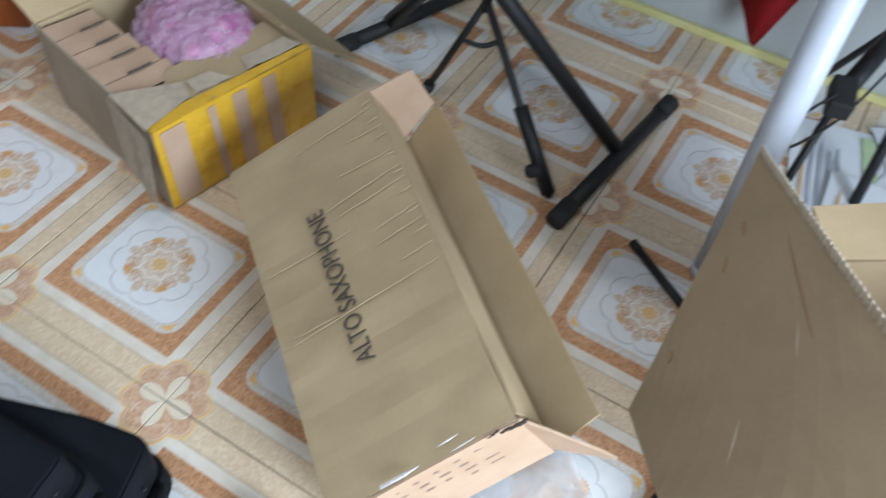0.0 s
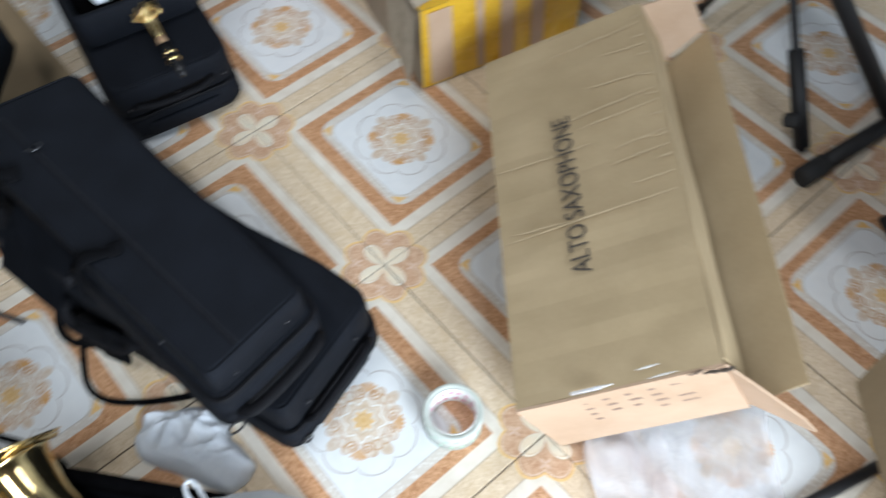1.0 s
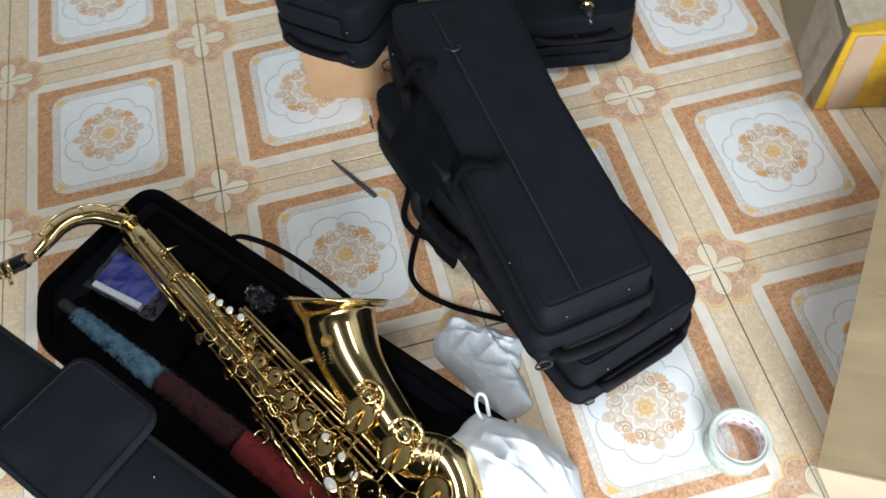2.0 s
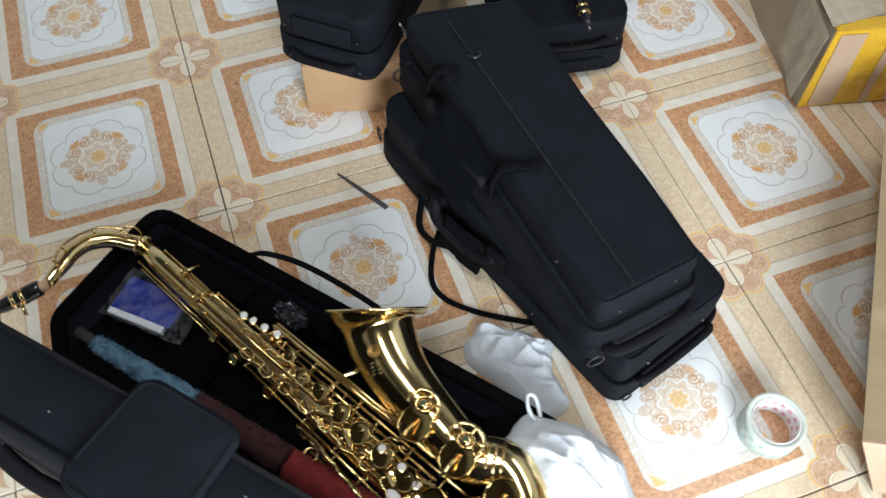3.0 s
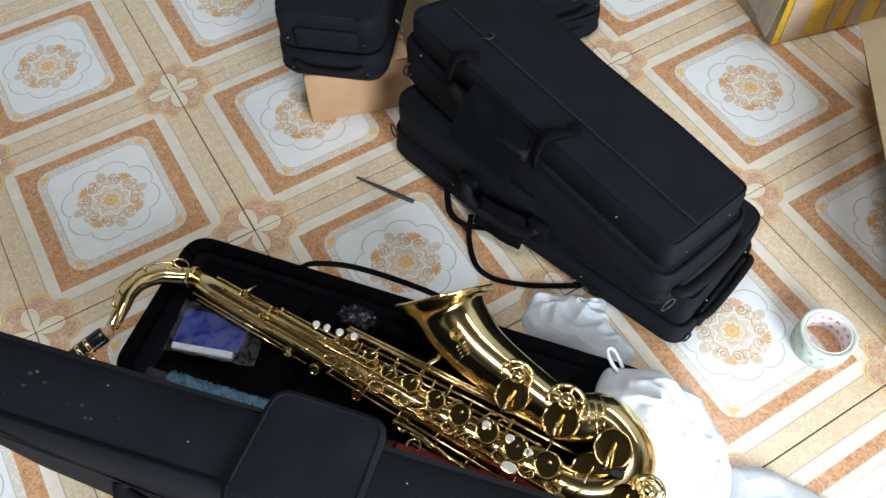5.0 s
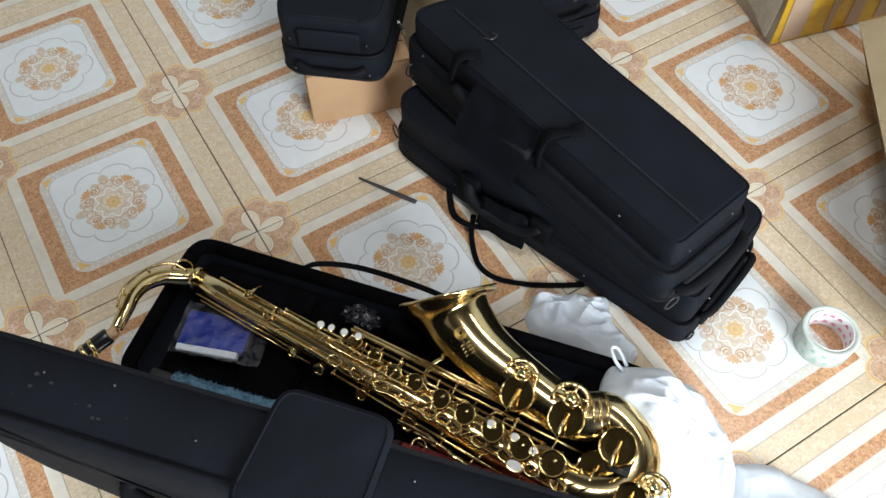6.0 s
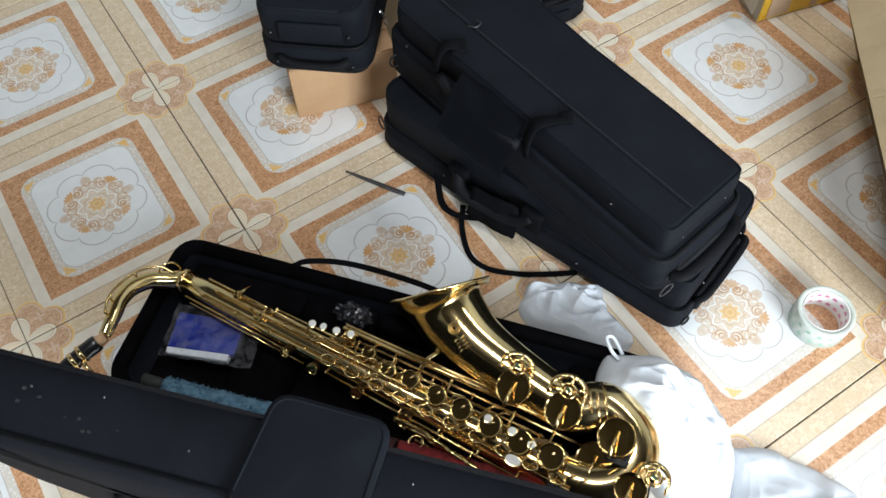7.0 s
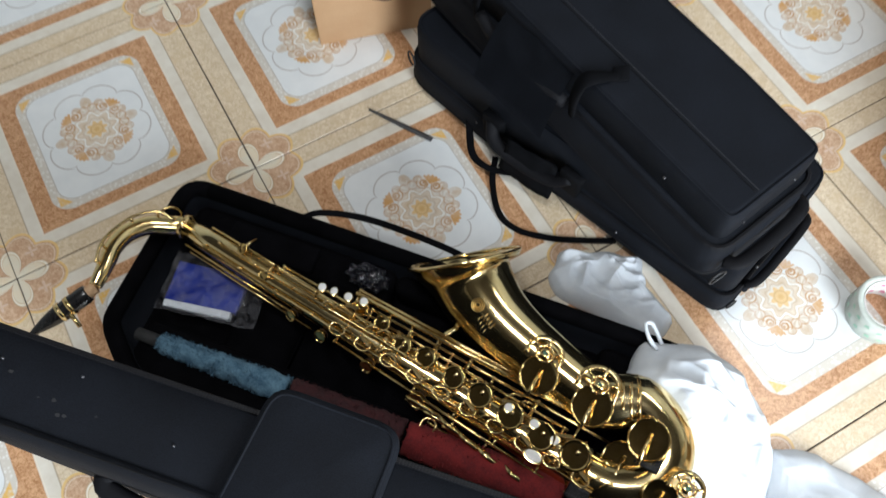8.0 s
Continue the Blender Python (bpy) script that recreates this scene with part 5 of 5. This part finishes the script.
part("left_side", panel((0, D, 0), (0, 0, 0), (0, 0, Hh), (0, D, Hh), CT, 10, 6, 0.006), CARD_DULL, boxa, "greyish side")
part("back_side", panel((W, D, 0), (0, D, 0), (0, D, Hh), (W, D, Hh), CT, 4, 3, 0.002), CARD, boxa)
part("right_side", panel((W, 0, 0), (W, D, 0), (W, D, Hh), (W, 0, Hh), CT, 4, 3, 0.002), CARD, boxa)
part("bottom", box(0.005, W - 0.005, 0.005, D - 0.005, 0.001, 0.006), CARD, boxa)
part("top_flap", panel((0.003, 0.0, Hh + 0.001), (W - 0.01, 0.0, Hh + 0.001), (W - 0.012, 0.132, Hh - 0.006), (0.115, 0.128, Hh - 0.004), CT, 8, 4, 0.004), CARD, boxa)
part("open_flap", panel((W, 0.0, Hh), (W, D, Hh), (W + 0.125, D + 0.01, Hh - 0.085), (W + 0.12, -0.012, Hh - 0.095), CT, 6, 5, 0.006), CARD, boxa, "flap hanging open over the side")
part("open_flap", panel((W, D, Hh), (0, D, Hh), (-0.01, D + 0.11, Hh + 0.055), (W, D + 0.12, Hh + 0.05), CT, 6, 5, 0.006), CARD, boxa, "flap folded back")
# fluted boards packed side by side inside, under the left flap
for k in range(5):
    y0 = 0.115 + 0.055 * k
    part("packing_board", panel((0.006, y0, Hh - 0.006), (0.135 - 0.006 * k, y0 - 0.004, Hh - 0.010), (0.135 - 0.006 * k, y0 + 0.048, Hh - 0.008), (0.006, y0 + 0.050, Hh - 0.004), 0.004, 5, 3, 0.004, k), CARD_IN, boxa, "bent cardboard strip")
    # shade in the slits between the strips, put in as black tubes
    if k < 4:
        part("slit", tube([(0.055, y0 + 0.048, Hh - 0.001), (0.08, y0 + 0.044, Hh + 0.001), (0.105, y0 + 0.047, Hh - 0.001)], 0.0022, 5, 2), INK, boxa)
# tape over the front
part("yellow_tape", panel((0.0, -0.0022, 0.004), (W + 0.001, -0.0022, 0.004), (W + 0.001, -0.0022, Hh + 0.001), (0.0, -0.0022, Hh + 0.001), 0.0008, 8, 5, 0.0015, 4), YTAPE, boxa, "glossy yellow packing tape")
part("yellow_tape", panel((-0.001, -0.002, Hh + 0.0035), (W, -0.002, Hh + 0.0035), (W, 0.014, Hh + 0.0025), (-0.001, 0.030, Hh + 0.0035), 0.0008, 8, 2, 0.001, 4), YTAPE, boxa)
for x0, x1, lean in ((0.012, 0.062, 0.006), (0.112, 0.128, 0.008), (0.165, 0.196, 0.006), (0.232, 0.262, 0.01)):
    part("bare_strip", panel((x0 + lean, -0.0046, 0.010), (x1 + lean, -0.0046, 0.010), (x1, -0.0046, Hh - 0.008), (x0, -0.0046, Hh - 0.008), 0.0008, 2, 3, 0.001, 4), CARD_IN, boxa, "bare cardboard between strips of tape")
# torn corner: grey fluted layer showing


def fluted(a, b, c, d, waves, depth):
    """A fluted board through four corners, the waves running across a to b."""
    A, B, C, D2 = map(V, (a, b, c, d))
    nrm = (B - A).cross(D2 - A).normalized()
    bm2 = bmesh.new()
    cols = []
    for i in range(waves * 4 + 1):
        u = i / (waves * 4)
        h = depth * math.sin(2 * math.pi * u * waves)
        rag = 0.06 * noise.noise(V((u * 9, a[0] * 7, 3)))
        cols.append([bm2.verts.new(A.lerp(B, u).lerp(D2.lerp(C, u), min(1, v + (rag if v > 0.9 else 0))) + nrm * (h + 0.006 * v * noise.noise(V((u * 3, v * 3, 7))))) for v in (0, 0.5, 1)])
    for p, q in zip(cols, cols[1:]):
        for j in range(2):
            bm2.faces.new((p[j], q[j], q[j + 1], p[j + 1]))
    return bm2


part("torn_layer", fluted((-0.010, 0.125, Hh + 0.002), (-0.014, -0.006, Hh - 0.004), (-0.034, -0.016, 0.045), (-0.022, 0.105, 0.065), 26, 0.0012), FLUTE, boxa, "torn corner showing grey corrugated paper", True)
part("torn_layer", fluted((-0.004, 0.13, Hh + 0.004), (0.115, 0.075, Hh + 0.003), (0.10, 0.030, Hh + 0.005), (-0.006, 0.005, Hh + 0.005), 22, 0.0011), FLUTE, boxa, "", True)
part("torn_layer", fluted((0.12, 0.075, Hh + 0.002), (0.17, 0.07, Hh + 0.001), (0.19, 0.025, Hh + 0.004), (0.115, 0.03, Hh + 0.004), 14, 0.0010), FLUTE, boxa, "", True)
part("torn_layer", fluted((0.235, 0.065, Hh - 0.001), (0.335, 0.06, Hh + 0.001), (0.345, 0.016, Hh + 0.004), (0.225, 0.022, Hh + 0.004), 20, 0.0010), FLUTE, boxa, "", True)
pink = thing("wrapped_bundle", AM @ pose(0.235, 0.215, 0.155), "pink bundle wrapped in shiny bubble film, in the open box", "bundle")
bl = bmesh.new()
bmesh.ops.create_icosphere(bl, subdivisions=5, radius=0.5)
for v in bl.verts:
    v.co = V((v.co.x * 0.215, v.co.y * 0.27, v.co.z * 0.16))
part("filling", crumple(bl.copy(), 0.012, 14, 3), surface("pink_wrapping", (0.36, 0.07, 0.27), (0.62, 0.34, 0.50), 0.3, scale=22), pink, smooth=True)
for v in bl.verts:
    v.co *= 1.05
part("film", crumple(bl, 0.015, 55, 8), BUBBLE, pink, "shiny crinkled film")

# ---- the tall open box ----
tall = thing("cardboard_box", pose(0, 0, 0), "tall open brown cardboard box with one flap standing up", "box")
c00, c10, c11, c01 = V((0.985, -1.36, 0)), V((1.265, -1.19, 0)), V((1.44, -1.44, 0)), V((1.15, -1.63, 0))
HT = 0.44
up3 = V((0, 0, HT))
for a, b in ((c00, c10), (c10, c11), (c11, c01), (c01, c00)):
    part("side", panel(b, a, a + up3, b + up3, -CT, 4, 3, 0.002), CARD_DARK, tall)
part("bottom", panel(c00 + V((0, 0, 0.004)), c10 + V((0, 0, 0.004)), c11 + V((0, 0, 0.004)), c01 + V((0, 0, 0.004)), 0.003), CARD_DARK, tall)


def corrugated(a, b, c, d, gap=0.0060, waves=55, depth=0.02):
    """The cut edge of a board from a to b: two liners and the wave between them, going in towards d."""
    A, B, D2 = V(a), V(b), V(d)
    nrm = (B - A).cross(D2 - A).normalized()
    inn = (D2 - A).normalized() * depth
    bm2 = bmesh.new()
    prev = None
    n2 = waves * 6
    for i in range(n2 + 1):
        u = i / n2
        p = A.lerp(B, u) + nrm * (gap / 2 * math.sin(2 * math.pi * waves * u) * 0.9 - gap / 2) - inn * (0.1 * noise.noise(V((u * 20, 0, 0))))
        cur = (bm2.verts.new(p), bm2.verts.new(p + inn))
        if prev:
            bm2.faces.new((prev[0], cur[0], cur[1], prev[1]))
        prev = cur
    return bm2


# the flap that stands up on the side facing the long box
F1, F2, F3, F4 = V((1.403, -1.047, 0.450)), V((0.900, -1.052, 0.500)), V((0.715, -1.120, 0.685)), V((0.870, -1.312, 0.695))
part("standing_flap", panel(F1, F2, F3, F4, 0.0010, 10, 8, 0.004, 2), CARD_DARK, tall, "large flap folded outwards, scuffed")
nn = (F2 - F1).cross(F4 - F1).normalized()
part("standing_flap", panel(F1 - nn * 0.0055, F2 - nn * 0.0055, F3 - nn * 0.0055, F4 - nn * 0.0055, 0.0010, 10, 8, 0.004, 2), CARD_DARK, tall)


def on_flap(u, v, h=0.0008):
    return (F1.lerp(F2, u)).lerp(F4.lerp(F3, u), v) + nn * h


SCUFF = surface("pale_scuff", (0.42, 0.34, 0.24), (0.50, 0.41, 0.30), 0.7)
STAIN = surface("rusty_stain", (0.30, 0.17, 0.08), (0.36, 0.22, 0.11), 0.8)
for (u0, v0), (u1, v1), w, mt in (((0.30, 0.52), (0.42, 0.66), 0.0016, SCUFF), ((0.62, 0.62), (0.78, 0.80), 0.0014, SCUFF), ((0.52, 0.70), (0.60, 0.74), 0.0012, SCUFF), ((0.14, 0.30), (0.30, 0.62), 0.0012, STAIN), ((0.42, 0.12), (0.47, 0.15), 0.0022, STAIN), ((0.78, 0.12), (0.81, 0.15), 0.0025, STAIN), ((0.28, 0.10), (0.31, 0.14), 0.0022, STAIN)):
    a3, b3 = on_flap(u0, v0), on_flap(u1, v1)
    part("scuff", tube([(*a3, w * 0.3), (*a3.lerp(b3, 0.5), w), (*b3, w * 0.3)], w, 6, 3, flat=0.12), mt, tall, smooth=True)
part("fluting", corrugated(F1, F4, F3, F2), FLUTE, tall, "cut corrugated edge")
part("flap", panel(c10 + up3 + V((0.004, 0.004, 0)), c11 + up3, c11 + up3 + V((0.08, 0.06, 0.01)), c10 + up3 + V((0.066, 0.053, 0.01)), CT, 4, 4, 0.003), CARD, tall)
part("flap", panel(c01 + up3, c00 + up3, c00 + up3 + V((-0.12, -0.05, 0.05)), c01 + up3 + V((-0.12, -0.05, 0.05)), CT, 4, 4, 0.003), CARD_IN, tall)

# ---- stands, post and the things by the wall ----
kstand = thing("keyboard_stand", pose(0, 0, 0), "black steel folding stand with rubber-ended feet on the tiles", "stand")
for nm, a, b, top in (("foot_bar", (1.484, -0.762, 0.020), (1.931, -0.821, 0.020), None), ("foot_bar", (1.66, -0.118, 0.020), (2.08, -0.272, 0.020), None)):
    a, b = V(a), V(b)
    ft = part(nm, tube([a, b], 0.0165, 14), BLACKMETAL, kstand, smooth=True)
    for p, q in ((a, a.lerp(b, 0.12)), (b, b.lerp(a, 0.10))):
        part("rubber_end", tube([p.lerp(q, -0.08), q], 0.0195, 14), RUBBER, ft, "black rubber end", True)
part("tube", tube([(1.722, -0.782, 0.03), (1.62, -0.535, 0.35), (1.51, -0.27, 0.70)], 0.0165, 14), BLACKMETAL, kstand, smooth=True)
part("tube", tube([(1.80, -0.168, 0.03), (1.72, -0.41, 0.35), (1.63, -0.68, 0.70)], 0.0165, 14), BLACKMETAL, kstand, smooth=True)
part("pivot", tube([(1.62, -0.48, 0.40), (1.72, -0.47, 0.43)], 0.022, 14), BLACKMETAL, kstand, smooth=True)

mstand = thing("music_stand", pose(0, 0, 0), "thin black folding music stand with rubber feet", "stand")
hub = V((1.62, -0.50, 0.33))
for foot, mid in (((1.655, -0.355, 0.012), (1.655, -0.43, 0.20)), ((1.540, -0.722, 0.012), (1.62, -0.59, 0.16))):
    lg = part("leg", tube([hub, V(foot)], 0.0075, 8), BLACKMETAL, mstand, smooth=True)
    part("rubber_foot", tube([V(foot).lerp(hub, 0.02), V(foot).lerp(hub, 0.12)], 0.013, 10), RUBBER, lg, "black rubber foot", True)
f2 = V((1.540, -0.722, 0.012))
part("leg_sleeve", tube([f2.lerp(hub, 0.02), f2.lerp(hub, 0.48)], 0.0145, 12), BLACKMETAL, mstand, smooth=True)
part("knob", lathe([(0.010, -0.014), (0.014, -0.008), (0.014, 0.008), (0.010, 0.014)], 10), RUBBER, mstand, at=pose(1.535, -0.68, 0.065, 70, 0, 20))
lg = part("leg", tube([hub, (1.86, -0.45, 0.012)], 0.0075, 8), BLACKMETAL, mstand, smooth=True)
part("brace", tube([(1.648, -0.432, 0.20), (1.67, -0.475, 0.185), (1.694, -0.509, 0.20)], 0.0055, 8, 4), BLACKMETAL, mstand, smooth=True)
part("column", tube([hub - V((0, 0, 0.02)), hub + V((0, 0, 0.36))], 0.010, 10), BLACKMETAL, mstand, smooth=True)

stick = thing("black_stick", pose(0, 0, 0), "short black coated steel stick lying on the tiles", "stick")
part("rod", tube([(1.523, -0.915, 0.010), (1.428, -1.066, 0.010)], 0.0085, 10), BLACKMETAL, stick, smooth=True)
part("end_cap", tube([(1.527, -0.909, 0.010), (1.515, -0.928, 0.010)], 0.0095, 10), RUBBER, stick, smooth=True)
stick2 = thing("black_stick", pose(0, 0, 0), "black coated steel rod lying on the tiles by the tall box", "stick")
part("rod", tube([(0.93, -1.105, 0.010), (1.16, -1.168, 0.010)], 0.009, 10), BLACKMETAL, stick2, smooth=True)

pole = thing("table", pose(1.545, -1.053, 0), "white round steel leg under an added unseen top", "table")
# top is out of view, added to shade the floor by the stands
part("tabletop", box(-0.045, 0.685, -0.62, 0.95, 0.735, 0.762, 0.004), WHITEMETAL, pole)
part("leg", tube([(0, 0, 0.012), (0, 0, 0.735)], 0.027, 24), WHITEMETAL, pole, smooth=True)
part("foot_cap", lathe([(0.027, 0.0), (0.0295, 0.002), (0.0295, 0.02), (0.027, 0.024)], 24), WHITEMETAL, pole, smooth=True)

mic = thing("microphone_stand", pose(0, 0, 0), "black stand with a clamp and a thin cable, by the papers", "stand")
part("arm", tube([(2.02, -1.165, 0.33), (1.78, -1.115, 0.28)], 0.018, 12), BLACKMETAL, mic, smooth=True)
part("clamp", box(-0.035, 0.035, -0.022, 0.022, -0.02, 0.02, 0.005), RUBBER, mic, at=axes((1.80, -1.122, 0.285), (0.98, 0.2, 0.2), (0, 0, 1)))
part("leg", tube([(1.80, -1.12, 0.28), (1.70, -1.10, 0.012)], 0.008, 8), BLACKMETAL, mic, smooth=True)
part("leg", tube([(2.08, -1.24, 0.33), (1.87, -1.246, 0.010)], 0.011, 8), BLACKMETAL, mic, smooth=True)
part("leg", tube([(2.02, -1.165, 0.33), (2.15, -1.05, 0.010)], 0.008, 8), BLACKMETAL, mic, smooth=True)
part("cable", tube([(1.80, -1.12, 0.30), (1.70, -1.08, 0.30), (1.64, -1.065, 0.27), (1.69, -1.09, 0.24), (1.80, -1.14, 0.25), (1.92, -1.18, 0.30)], 0.0028, 6, 6), RUBBER, mic, "thin black cable", True)
part("cable", tube([(1.60, -1.13, 0.006), (1.70, -1.17, 0.006), (1.78, -1.25, 0.006), (1.9, -1.34, 0.006)], 0.004, 6, 6), RUBBER, mic, "black cable on the floor", True)

random.seed(41)
for k, (x, y, a, w, h) in enumerate(((1.95, -1.20, 12, 0.30, 0.21), (1.90, -1.36, -20, 0.30, 0.21), (2.05, -1.38, 30, 0.29, 0.2), (1.80, -1.30, 5, 0.30, 0.21))):
    sh = thing("leaflet", pose(x, y, 0.004 + 0.003 * k, 0, 0, a), "glossy white printed leaflet with green bands on the tiles", "leaflet", "leaflets by the wall")
    part("sheet", panel((-w / 2, -h / 2, 0), (w / 2, -h / 2, 0), (w / 2, h / 2, 0), (-w / 2, h / 2, 0), 0.0006, 6, 4, 0.0015, k), PAPER, sh)
    part("printed_band", panel((-w / 2 + 0.01, -h / 2 + 0.02, 0.0028), (w / 2 - 0.02, -h / 2 + 0.035, 0.0028), (w / 2 - 0.02, -h / 2 + 0.065, 0.0028), (-w / 2 + 0.01, -h / 2 + 0.05, 0.0028), 0.0004), GREENINK, sh)
    for r in range(5):
        part("printed_line", panel((-w / 2 + 0.03, h / 2 - 0.03 - 0.018 * r, 0.0028), (w / 2 - random.uniform(0.03, 0.10), h / 2 - 0.03 - 0.018 * r, 0.0028), (w / 2 - 0.09, h / 2 - 0.024 - 0.018 * r, 0.0028), (-w / 2 + 0.03, h / 2 - 0.024 - 0.018 * r, 0.0028), 0.0003), ORANGEINK if r == 0 else GREYINK, sh)

cloth = bmesh.new()
cols = []
for i in range(25):
    u = i / 24
    y = -0.70 - 0.33 * u
    low = 0.07 + 0.26 * abs(u - 0.66) / 0.66 if u < 0.66 else 0.07 + 0.9 * (u - 0.66)
    cols.append([cloth.verts.new((2.165 + 0.018 * math.sin(u * 17) * (1 - 0.5 * v) + 0.02 * v, y, low + (0.733 - low) * v)) for v in np.linspace(0, 1, 9)])
for p, q in zip(cols, cols[1:]):
    for j in range(8):
        cloth.faces.new((p[j], q[j], q[j + 1], p[j + 1]))
bmesh.ops.solidify(cloth, geom=cloth.faces[:], thickness=0.003)
tagged_at(new("red_cloth", mesh_from(cloth, "red_cloth", REDCLOTH, True)), pose(0, 0, 0), "red cloth hanging in front of the wall below the added top", "cloth")

cab = thing("wooden_stool", pose(0, 0, 0), "orange varnished wooden stool behind the open box", "stool")
SP, SQ = V((-0.54, 0.84, 0)), V((0.84, 0.54, 0))
for i in (0, 1):
    for j in (0, 1):
        o = V((1.106, 0.402, 0)) + SP * (0.26 * i) + SQ * (0.27 * j)
        part("leg", box(-0.038, 0.038, -0.016, 0.016, 0, 0.43, 0.003), ORANGEWOOD, cab, at=axes(o, SP, (0, 0, 1)))
part("seat", box(-0.06, 0.32, -0.33, 0.05, 0.43, 0.46, 0.006), ORANGEWOOD, cab, at=axes((1.106, 0.402, 0), SP, (0, 0, 1)))

# ---- the floor and its tiles ----
bm = box(WEST - 0.12, EAST + 0.12, SOUTH - 0.12, NORTH + 0.12, -0.12, -0.0025)
floor = tagged(new("floor", mesh_from(bm, "floor", GROUT)), "patterned white, cream and terracotta ceramic tile floor with dark joints", "floor", kind="structure")
TS = 0.4
tile_mesh = mesh_from(box(-0.19915, 0.19915, -0.1989, 0.1989, -0.008, 0.0, 0.0009, 1), "tile", TILE)
random.seed(3)
for i in range(-6, 6):
    for j in range(-8, 7):
        x, y = (i + 0.5) * TS, (j + 0.5) * TS
        me = tile_mesh
        tile = new("tile", me)
        tile.parent = floor
        tile.matrix_basis = pose(x + random.uniform(-0.0005, 0.0005), y + random.uniform(-0.0005, 0.0005), random.uniform(-0.0004, 0.0004), 0, 0, random.uniform(-0.12, 0.12))
